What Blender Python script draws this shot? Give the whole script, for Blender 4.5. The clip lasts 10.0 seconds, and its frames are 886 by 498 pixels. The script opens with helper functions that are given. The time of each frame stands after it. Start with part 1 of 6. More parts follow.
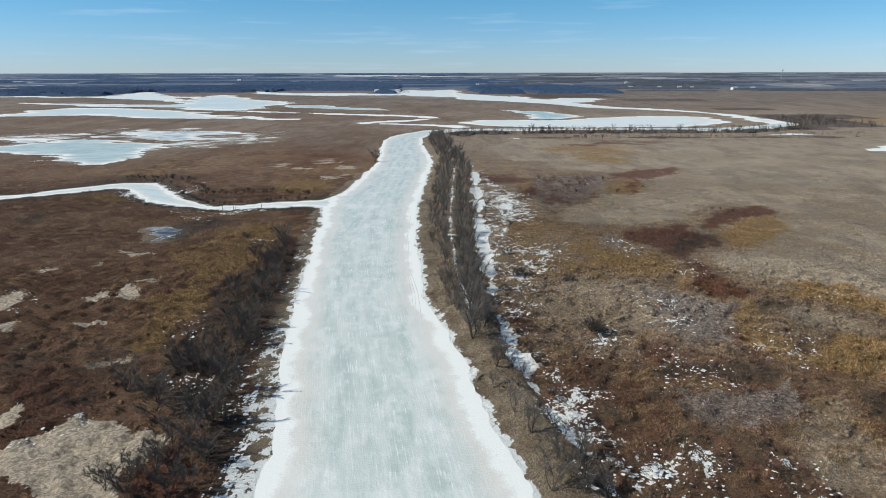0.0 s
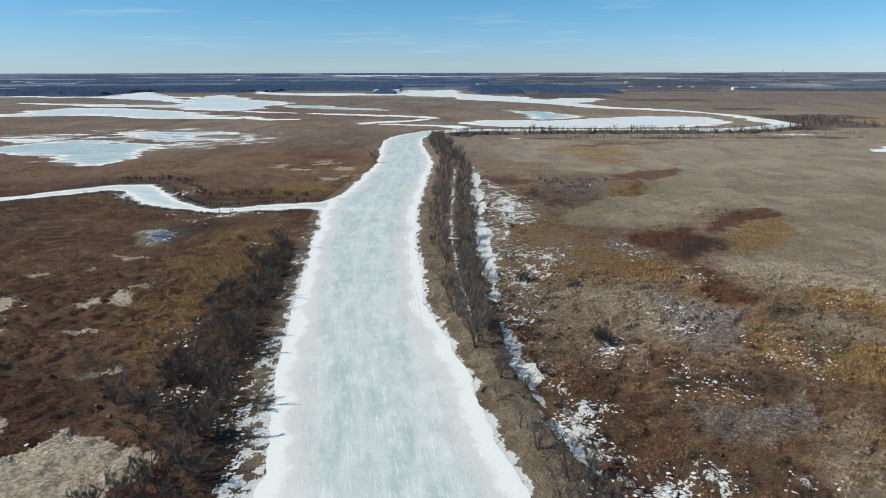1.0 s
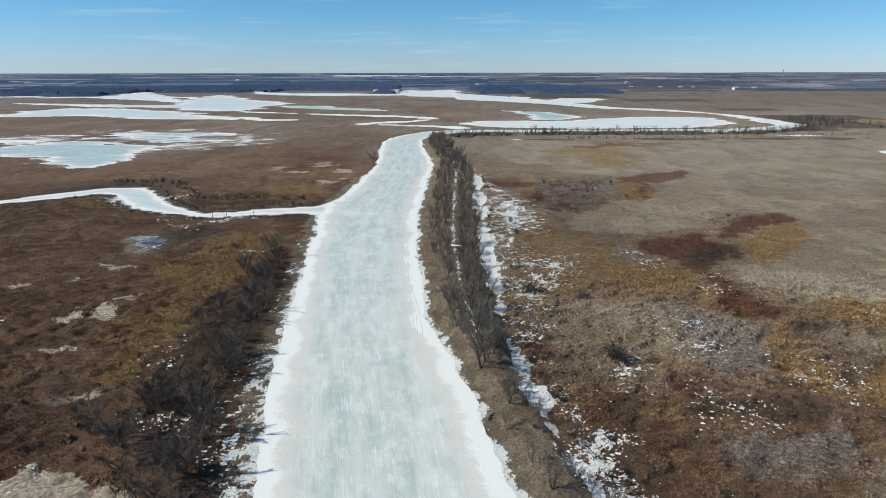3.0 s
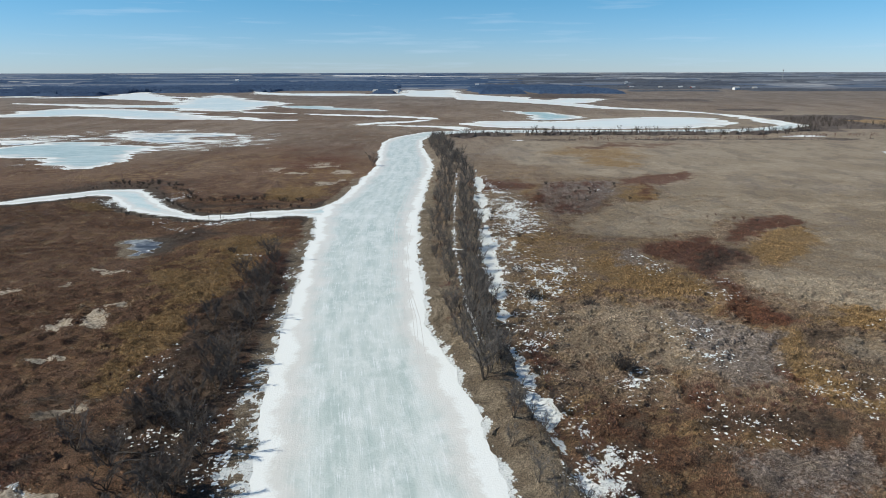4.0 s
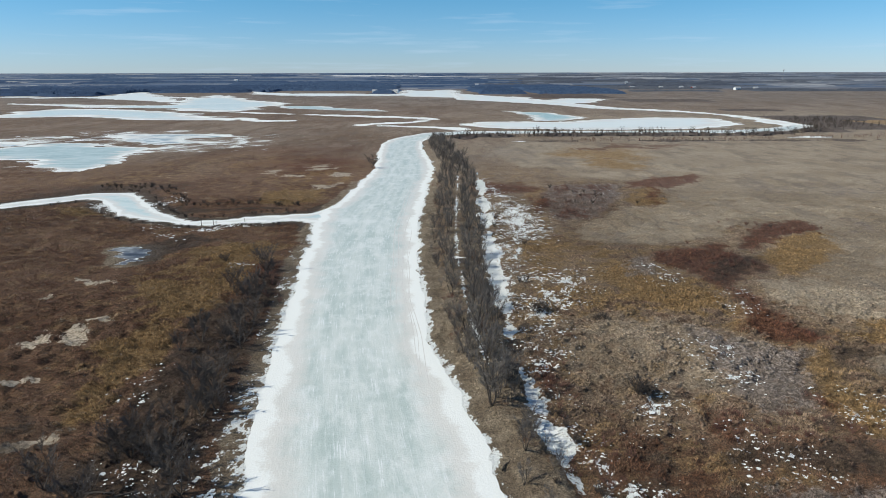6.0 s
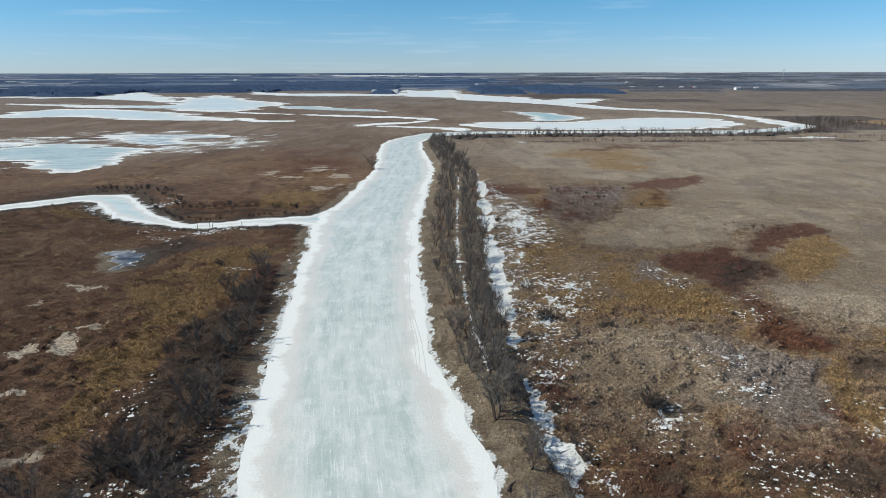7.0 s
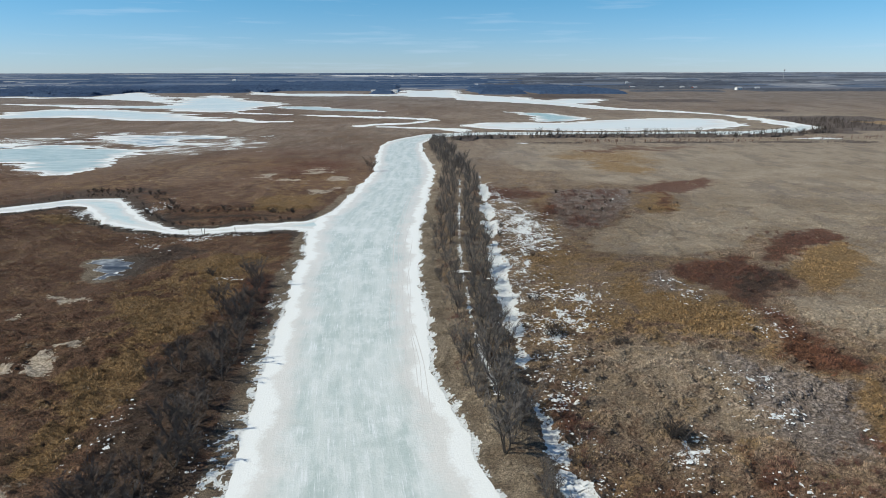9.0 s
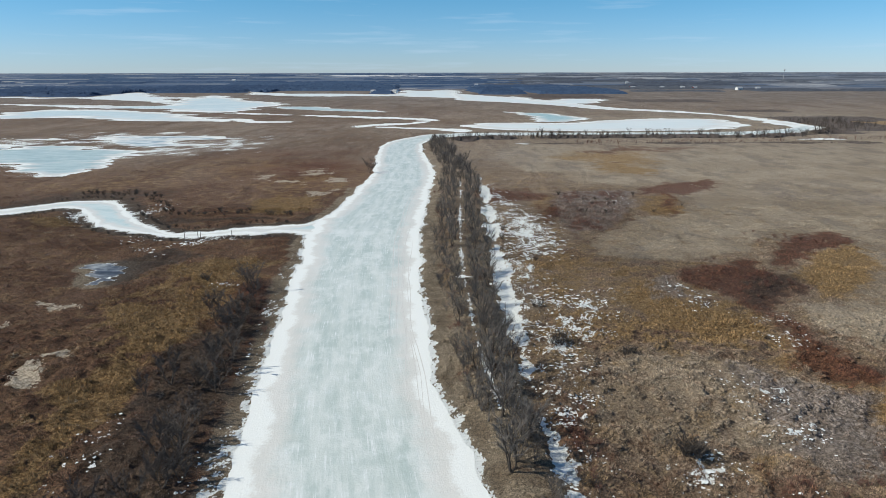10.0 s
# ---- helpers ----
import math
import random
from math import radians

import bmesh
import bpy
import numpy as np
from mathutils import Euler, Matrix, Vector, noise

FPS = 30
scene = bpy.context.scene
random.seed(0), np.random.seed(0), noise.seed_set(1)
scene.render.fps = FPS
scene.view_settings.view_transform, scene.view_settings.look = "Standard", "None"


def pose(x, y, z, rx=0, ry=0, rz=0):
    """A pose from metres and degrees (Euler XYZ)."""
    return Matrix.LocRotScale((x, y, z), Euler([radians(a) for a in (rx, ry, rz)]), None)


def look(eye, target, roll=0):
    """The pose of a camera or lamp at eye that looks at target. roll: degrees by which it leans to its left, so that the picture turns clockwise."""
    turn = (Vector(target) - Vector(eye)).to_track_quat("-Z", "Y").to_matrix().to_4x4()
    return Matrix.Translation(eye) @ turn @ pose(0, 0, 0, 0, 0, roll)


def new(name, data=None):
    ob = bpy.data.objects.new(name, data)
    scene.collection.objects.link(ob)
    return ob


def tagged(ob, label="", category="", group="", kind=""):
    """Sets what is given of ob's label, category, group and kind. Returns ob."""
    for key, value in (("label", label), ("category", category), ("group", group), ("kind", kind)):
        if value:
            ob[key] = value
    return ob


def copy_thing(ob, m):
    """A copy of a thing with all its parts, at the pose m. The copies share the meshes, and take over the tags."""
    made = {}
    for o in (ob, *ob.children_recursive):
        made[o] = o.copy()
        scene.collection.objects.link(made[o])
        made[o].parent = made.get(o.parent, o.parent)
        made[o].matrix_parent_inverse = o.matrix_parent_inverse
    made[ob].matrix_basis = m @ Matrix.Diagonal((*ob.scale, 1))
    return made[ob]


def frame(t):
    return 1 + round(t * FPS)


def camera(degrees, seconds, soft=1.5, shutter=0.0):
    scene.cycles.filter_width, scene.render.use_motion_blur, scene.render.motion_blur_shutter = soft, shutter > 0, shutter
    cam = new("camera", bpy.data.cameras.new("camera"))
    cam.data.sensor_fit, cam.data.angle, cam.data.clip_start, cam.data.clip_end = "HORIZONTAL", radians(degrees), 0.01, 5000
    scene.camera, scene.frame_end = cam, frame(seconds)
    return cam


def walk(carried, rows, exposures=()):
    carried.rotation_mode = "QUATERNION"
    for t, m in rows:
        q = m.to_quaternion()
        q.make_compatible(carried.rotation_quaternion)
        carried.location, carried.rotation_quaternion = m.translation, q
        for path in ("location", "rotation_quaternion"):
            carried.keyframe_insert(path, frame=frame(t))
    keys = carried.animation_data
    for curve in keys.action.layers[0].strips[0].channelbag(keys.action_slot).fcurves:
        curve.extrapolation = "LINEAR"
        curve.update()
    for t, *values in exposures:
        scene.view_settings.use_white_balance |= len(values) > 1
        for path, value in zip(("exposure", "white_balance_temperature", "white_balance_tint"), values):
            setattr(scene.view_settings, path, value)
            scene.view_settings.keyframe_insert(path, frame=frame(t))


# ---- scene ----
# camera: a steady flight along the frozen river, 50 m above it
cam = camera(70, 10.0, soft=0.45)
LEAN = -0.093
FLIGHT = [
    (0, -0.0, 0.0, 50.0, 74.297, 0.004),
    (1, -0.327, 4.196, 49.984, 74.296, -0.022),
    (2, -0.654, 8.391, 49.969, 74.295, -0.048),
    (2.7, -0.882, 11.328, 49.958, 74.294, -0.066),
    (3.2, -1.046, 13.425, 49.95, 74.294, -0.079),
    (3.8, -1.242, 15.943, 49.941, 74.293, -0.095),
    (4.5, -1.471, 18.879, 49.93, 74.292, -0.113),
    (5.2, -1.7, 21.815, 49.919, 74.292, -0.131),
    (5.7, -1.863, 23.913, 49.911, 74.291, -0.144),
    (6.2, -2.026, 26.01, 49.903, 74.291, -0.157),
    (6.8, -2.223, 28.527, 49.894, 74.29, -0.173),
    (7.5, -2.451, 31.463, 49.883, 74.29, -0.191),
    (8.2, -2.68, 34.399, 49.872, 74.289, -0.209),
    (9, -2.942, 37.755, 49.86, 74.288, -0.23),
    (10, -3.268, 41.949, 49.844, 74.287, -0.256),
]
walk(cam, [(t, pose(x, y, z, rx, 0, rz) @ pose(0, 0, 0, 0, 0, LEAN)) for t, x, y, z, rx, rz in FLIGHT])

# ---- daylight ----
SUN_HEIGHT, SUN_SIDE = 41.0, -97.0      # degrees above the horizon; degrees clockwise from straight ahead
scene.view_settings.exposure = 0.0
world = bpy.data.worlds.new("sky")
scene.world = world
world.use_nodes = True
wt = world.node_tree
wt.nodes.clear()
w_out = wt.nodes.new("ShaderNodeOutputWorld")
w_back = wt.nodes.new("ShaderNodeBackground")
w_back.inputs["Strength"].default_value = 0.1
w_sky = wt.nodes.new("ShaderNodeTexSky")
w_sky.sky_type = "NISHITA"
w_sky.sun_disc = False
w_sky.sun_elevation, w_sky.sun_rotation = radians(SUN_HEIGHT), radians(SUN_SIDE)
w_sky.altitude, w_sky.air_density, w_sky.dust_density, w_sky.ozone_density = 300, 1.0, 0.0, 3.0
# thin cirrus low over the horizon
w_co = wt.nodes.new("ShaderNodeTexCoord")
w_map = wt.nodes.new("ShaderNodeMapping")
w_map.inputs["Scale"].default_value = (5.0, 5.0, 75.0)
w_noise = wt.nodes.new("ShaderNodeTexNoise")
w_noise.inputs["Scale"].default_value = 1.3
w_noise.inputs["Detail"].default_value = 6.0
w_noise.inputs["Roughness"].default_value = 0.55
w_ramp = wt.nodes.new("ShaderNodeMapRange")
w_ramp.inputs["From Min"].default_value, w_ramp.inputs["From Max"].default_value = 0.56, 0.8
w_ramp.inputs["To Max"].default_value = 0.35
w_mix = wt.nodes.new("ShaderNodeMix")
w_mix.data_type = "RGBA"
w_mix.inputs["B"].default_value = (5.5, 7.2, 9.0, 1)
wt.links.new(w_co.outputs["Generated"], w_map.inputs["Vector"])
wt.links.new(w_map.outputs["Vector"], w_noise.inputs["Vector"])
wt.links.new(w_noise.outputs["Fac"], w_ramp.inputs["Value"])
wt.links.new(w_ramp.outputs["Result"], w_mix.inputs["Factor"])
# the clear winter blue runs down almost to the horizon
w_sep = wt.nodes.new("ShaderNodeSeparateXYZ")
w_tone = wt.nodes.new("ShaderNodeValToRGB")
w_tone.color_ramp.elements[0].position, w_tone.color_ramp.elements[0].color = 0.0, (0.55, 0.76, 1.2, 1)
w_tone.color_ramp.elements[1].position, w_tone.color_ramp.elements[1].color = 0.6, (0.72, 0.85, 0.85, 1)
for at, tint in ((0.03, (0.54, 0.78, 1.18)), (0.11, (0.39, 0.8, 1.06))):
    w_tone.color_ramp.elements.new(at).color = (*tint, 1)
w_mul = wt.nodes.new("ShaderNodeMix")
w_mul.data_type, w_mul.blend_type = "RGBA", "MULTIPLY"
w_mul.inputs["Factor"].default_value = 1.0
wt.links.new(w_co.outputs["Generated"], w_sep.inputs["Vector"])
wt.links.new(w_sep.outputs["Z"], w_tone.inputs["Fac"])
wt.links.new(w_sky.outputs["Color"], w_mul.inputs["A"])
wt.links.new(w_tone.outputs["Color"], w_mul.inputs["B"])
wt.links.new(w_mul.outputs["Result"], w_mix.inputs["A"])
wt.links.new(w_mix.outputs["Result"], w_back.inputs["Color"])
wt.links.new(w_back.outputs["Background"], w_out.inputs["Surface"])

sun = new("sun", bpy.data.lights.new("sun", "SUN"))
sun.data.energy, sun.data.angle, sun.data.color = 4.1, radians(0.53), (1.0, 0.955, 0.815)
side = radians(SUN_SIDE)
sun_from = Vector((math.sin(side) * math.cos(radians(SUN_HEIGHT)), math.cos(side) * math.cos(radians(SUN_HEIGHT)), math.sin(radians(SUN_HEIGHT))))
sun.matrix_world = look(sun_from * 300, (0, 0, 0))

# ---- small tools ----
def smooth(a, b, v):
    t = np.clip((v - a) / (b - a), 0.0, 1.0)
    return t * t * (3 - 2 * t)


def scatter_hash(i, j, seed):
    h = (i.astype(np.int64) * 374761393 + j.astype(np.int64) * 668265263 + seed * 2147483647) & 0xFFFFFFFF
    h = ((h ^ (h >> 13)) * 1274126177) & 0xFFFFFFFF
    return ((h ^ (h >> 16)) & 0xFFFF) / 65535.0


def lumps(x, y, size, seed=0):
    """Smooth value noise from 0 to 1, with lumps of that size in metres."""
    x, y = np.asarray(x, float) / size, np.asarray(y, float) / size
    i, j = np.floor(x), np.floor(y)
    u, v = x - i, y - j
    u, v = u * u * (3 - 2 * u), v * v * (3 - 2 * v)
    a, b = scatter_hash(i, j, seed), scatter_hash(i + 1, j, seed)
    c, d = scatter_hash(i, j + 1, seed), scatter_hash(i + 1, j + 1, seed)
    return (a + (b - a) * u) * (1 - v) + (c + (d - c) * u) * v


def fractal(x, y, size, seed=0, octaves=4):
    total, weight = 0.0, 0.0
    for k in range(octaves):
        total = total + lumps(x, y, size / 2 ** k, seed + 17 * k) * 0.55 ** k
        weight += 0.55 ** k
    return total / weight


def fill(me, verts, faces, smooth_shade=False):
    """Fills a mesh from arrays of corners and of faces with the same number of corners."""
    verts, faces = np.asarray(verts, np.float32), np.asarray(faces, np.int32)
    n, k = faces.shape
    me.vertices.add(len(verts))
    me.vertices.foreach_set("co", verts.ravel())
    me.loops.add(n * k)
    me.loops.foreach_set("vertex_index", faces.ravel())
    me.polygons.add(n)
    me.polygons.foreach_set("loop_start", np.arange(0, n * k, k, dtype=np.int32))
    me.polygons.foreach_set("loop_total", np.full(n, k, np.int32))
    me.polygons.foreach_set("use_smooth", np.full(n, smooth_shade))
    me.update(calc_edges=True)
    return me


def give(me, name, values):
    """Stores a value or a colour at each corner of the mesh."""
    values = np.asarray(values, np.float32)
    if values.ndim == 1:
        me.attributes.new(name, "FLOAT", "POINT").data.foreach_set("value", values)
    else:
        me.attributes.new(name, "FLOAT_COLOR", "POINT").data.foreach_set("color", values.ravel())


def part(name, me, material, parent=None, label=""):
    ob = new(name, me)
    if material and not me.materials:
        me.materials.append(material)
    ob.parent = parent
    return tagged(ob, label)


def curve_through(points, step):
    """Points of a smooth line through control points, spaced by step(x, y)."""
    p = np.array(points, float)
    p = np.vstack([2 * p[0] - p[1], p, 2 * p[-1] - p[-2]])
    out = []
    for k in range(1, len(p) - 2):
        a, b, c, d = p[k - 1], p[k], p[k + 1], p[k + 2]
        n = max(2, int(np.hypot(*(c - b)) / step(*b)))
        t = (np.arange(n) / n)[:, None]
        out.append(0.5 * (2 * b + (c - a) * t + (2 * a - 5 * b + 4 * c - d) * t ** 2 + (3 * b - a - 3 * c + d) * t ** 3))
    out.append(p[-2][None])
    return np.vstack(out)


def along(line, t):
    """Points of a line at fractions t of its length."""
    s = np.concatenate([[0], np.cumsum(np.hypot(*np.diff(line, axis=0).T))])
    s /= s[-1]
    return np.stack([np.interp(t, s, line[:, 0]), np.interp(t, s, line[:, 1])], -1)


def line_distance(x, y, line):
    best = np.full(x.shape, 1e9)
    for (ax, ay), (bx, by) in zip(line[:-1], line[1:]):
        dx, dy = bx - ax, by - ay
        t = np.clip(((x - ax) * dx + (y - ay) * dy) / max(dx * dx + dy * dy, 1e-9), 0, 1)
        best = np.minimum(best, (x - ax - t * dx) ** 2 + (y - ay - t * dy) ** 2)
    return np.sqrt(best)


def inside_by(x, y, outline):
    """How far a point lies inside a closed outline, in metres; negative outside."""
    d = line_distance(x, y, np.vstack([outline, outline[:1]]))
    odd = np.zeros(x.shape, bool)
    px, py = outline[:, 0], outline[:, 1]
    for k in range(len(outline)):
        ax, ay, bx, by = px[k - 1], py[k - 1], px[k], py[k]
        if ay != by:
            odd ^= ((ay > y) != (by > y)) & (x < (bx - ax) * (y - ay) / (by - ay) + ax)
    return np.where(odd, d, -d)

# ---- materials ----
class Nodes:
    """A short way to write a node material."""

    def __init__(self, name, roughness=0.8):
        self.mat = bpy.data.materials.new(name)
        self.mat.use_nodes = True
        self.t = self.mat.node_tree
        self.bsdf = self.t.nodes["Principled BSDF"]
        self.bsdf.inputs["Roughness"].default_value = roughness
        self.bsdf.inputs["Specular IOR Level"].default_value = 0.25

    def put(self, socket, value):
        if isinstance(value, bpy.types.NodeSocket):
            self.t.links.new(value, socket)
        elif isinstance(value, tuple) and len(value) == 3 and socket.type == "RGBA":
            socket.default_value = (*value, 1)
        else:
            socket.default_value = value

    def node(self, kind, **inputs):
        n = self.t.nodes.new(kind)
        for key, value in inputs.items():
            self.put(n.inputs[key], value)
        return n

    def attr(self, name):
        n = self.t.nodes.new("ShaderNodeAttribute")
        n.attribute_name = name
        return n

    def split(self, colour):
        return self.node("ShaderNodeSeparateColor", Color=colour).outputs

    def math(self, op, a, b=0.0, clamp=False):
        n = self.t.nodes.new("ShaderNodeMath")
        n.operation, n.use_clamp = op, clamp
        self.put(n.inputs[0], a)
        self.put(n.inputs[1], b)
        return n.outputs[0]

    def place(self):
        return self.t.nodes.new("ShaderNodeNewGeometry").outputs["Position"]

    def noise(self, scale, detail=4.0, rough=0.55, stretch=(1, 1, 1), vector=None, w=(0, 0, 0)):
        m = self.node("ShaderNodeMapping", Vector=vector or self.place())
        m.inputs["Scale"].default_value = stretch
        m.inputs["Location"].default_value = w
        n = self.node("ShaderNodeTexNoise", Vector=m.outputs["Vector"], Scale=scale, Detail=detail, Roughness=rough)
        # stretched, so that it runs from about 0 to 1
        return self.math("ADD", self.math("MULTIPLY", n.outputs["Fac"], 2.0), -0.5)

    def ramp(self, value, a, b, to_a=0.0, to_b=1.0):
        n = self.t.nodes.new("ShaderNodeMapRange")
        n.interpolation_type = "SMOOTHSTEP"
        for key, v in (("Value", value), ("From Min", a), ("From Max", b), ("To Min", to_a), ("To Max", to_b)):
            self.put(n.inputs[key], v)
        return n.outputs["Result"]

    def mix(self, fac, a, b, blend="MIX"):
        n = self.t.nodes.new("ShaderNodeMix")
        n.data_type, n.blend_type = "RGBA", blend
        self.put(n.inputs["Factor"], fac)
        self.put(n.inputs["A"], a)
        self.put(n.inputs["B"], b)
        return n.outputs["Result"]

    def bump(self, height, strength, distance):
        n = self.node("ShaderNodeBump", Height=height, Strength=strength, Distance=distance)
        self.t.links.new(n.outputs["Normal"], self.bsdf.inputs["Normal"])

    def softened(self, up):
        """Turns the shading of fine stalks towards the open sky, as that of a whole clump is; returns the normal."""
        geo = self.t.nodes.new("ShaderNodeNewGeometry")
        n = self.t.nodes.new("ShaderNodeMix")
        n.data_type = "VECTOR"
        n.inputs["Factor"].default_value = up
        self.t.links.new(geo.outputs["Normal"], n.inputs["A"])
        n.inputs["B"].default_value = (0.0, 0.0, 1.0)
        self.t.links.new(n.outputs["Result"], self.bsdf.inputs["Normal"])

    def done(self, colour, roughness=None):
        self.put(self.bsdf.inputs["Base Color"], colour)
        if roughness is not None:
            self.put(self.bsdf.inputs["Roughness"], roughness)
        return self.mat


SNOW = (0.84, 0.86, 0.85)


def marsh_colour(n):
    """The colour of the dry marsh plants, by the kind that grows at each place."""
    a, b, c = n.attr("veg_a"), n.attr("veg_b"), n.attr("veg_c")
    ochre, russet, pale = n.split(a.outputs["Color"])[:3]
    grey, snowy, reed = n.split(b.outputs["Color"])[:3]
    dike, far, farm = n.split(c.outputs["Color"])[:3]
    dark = a.outputs["Alpha"]
    big, mid, fine = n.noise(0.03, 5), n.noise(0.22, 5, 0.6), n.noise(1.7, 5, 0.65)
    edge = n.math("ADD", n.math("MULTIPLY", mid, 1.3), n.math("MULTIPLY", fine, 0.9))
    edge = n.math("SUBTRACT", edge, 1.1)
    seat = iter(range(9))

    def kind_of(mask, low=0.26, high=0.7, wild=0.7, drift=0.45):
        k = 37.0 * next(seat)
        patch = n.math("MULTIPLY", n.math("SUBTRACT", n.noise(0.055, 5, 0.6, (1, 1, 1), None, (k, -k, 0)), 0.5), drift)
        return n.ramp(n.math("ADD", n.math("ADD", mask, patch), n.math("MULTIPLY", edge, wild)), low, high)

    sedge = n.mix(n.ramp(big, 0.35, 0.65), (0.172, 0.083, 0.047), (0.265, 0.148, 0.09))
    sedge = n.mix(n.ramp(mid, 0.45, 0.75, 0, 0.75), sedge, (0.35, 0.205, 0.105))
    tan = n.mix(n.ramp(big, 0.3, 0.7), (0.4, 0.316, 0.226), (0.56, 0.458, 0.342))
    tan = n.mix(n.ramp(mid, 0.45, 0.8, 0, 0.45), tan, (0.34, 0.235, 0.145))
    worn = n.noise(0.055, 6, 0.68, (1.2, 0.55, 1), None, (41, 13, 0))
    tan = n.mix(n.ramp(worn, 0.5, 0.72, 0, 0.6), tan, (0.29, 0.24, 0.195))
    col = n.mix(n.ramp(n.math("ADD", reed, n.math("MULTIPLY", edge, 0.5)), 0.1, 0.9), sedge, tan)
    col = n.mix(n.math("MULTIPLY", kind_of(ochre), 0.85), col, n.mix(n.ramp(fine, 0.3, 0.7), (0.33, 0.19, 0.068), (0.45, 0.29, 0.13)))
    col = n.mix(n.math("MULTIPLY", kind_of(grey), 0.8), col, n.mix(n.ramp(fine, 0.3, 0.7), (0.25, 0.205, 0.185), (0.41, 0.35, 0.318)))
    col = n.mix(n.math("MULTIPLY", kind_of(russet), 0.85), col, n.mix(n.ramp(fine, 0.3, 0.7), (0.115, 0.036, 0.023), (0.19, 0.072, 0.046)))
    laid = kind_of(pale, 0.46, 0.56, 0.85, 0.25)
    col = n.mix(laid, col, n.mix(n.ramp(fine, 0.3, 0.7), (0.52, 0.425, 0.32), (0.72, 0.61, 0.48)))
    col = n.mix(n.math("MULTIPLY", kind_of(dike), 0.9), col, n.mix(n.ramp(mid, 0.35, 0.65), (0.31, 0.24, 0.165), (0.46, 0.37, 0.265)))
    col = n.mix(n.math("MULTIPLY", kind_of(dark), 0.8), col, n.mix(n.ramp(fine, 0.3, 0.7), (0.05, 0.038, 0.032), (0.115, 0.083, 0.066)))
    # the flats far off: greyer, with broad drifts
    flats = n.mix(n.ramp(n.noise(0.012, 7, 0.65, (0.7, 0.5, 1)), 0.3, 0.7), (0.245, 0.17, 0.122), (0.385, 0.305, 0.24))
    flats = n.mix(n.math("MULTIPLY", reed, 0.8), flats, (0.51, 0.422, 0.318))
    flats = n.mix(n.ramp(n.noise(0.11, 7, 0.75, (2.2, 0.55, 1), None, (90, 70, 0)), 0.5, 0.75, 0, 0.4), flats, (0.12, 0.086, 0.066))
    flats = n.mix(n.ramp(n.noise(0.09, 7, 0.75, (1.4, 0.5, 1), None, (10, 50, 0)), 0.56, 0.85, 0, 0.65), flats, (0.5, 0.43, 0.34))
    flats = n.mix(n.math("MULTIPLY", n.ramp(n.noise(0.02, 6, 0.7, (1.6, 0.4, 1), None, (23, 5, 0)), 0.45, 0.75, 0, 0.75), n.math("SUBTRACT", 1.0, reed)), flats, (0.16, 0.1, 0.072))
    flats = n.mix(n.ramp(worn, 0.48, 0.72, 0, 0.55), flats, (0.25, 0.205, 0.165))
    off = n.ramp(n.node("ShaderNodeSeparateXYZ", Vector=n.place()).outputs["Y"], 650.0, 1400.0, 0.0, 0.6)
    flats = n.mix(off, flats, n.mix(n.ramp(n.noise(0.03, 6, 0.75, (1.2, 0.4, 1), None, (3, 8, 0)), 0.4, 0.7), (0.165, 0.158, 0.155), (0.31, 0.285, 0.262)))
    marked = n.math("ADD", russet, n.math("ADD", ochre, grey), True)
    col = n.mix(n.math("MULTIPLY", far, n.ramp(marked, 0.2, 0.8, 1.0, 0.25)), col, flats)
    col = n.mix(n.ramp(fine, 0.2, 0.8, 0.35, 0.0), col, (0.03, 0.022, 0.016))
    return col, snowy, (far, farm, laid, reed), (big, mid, fine)


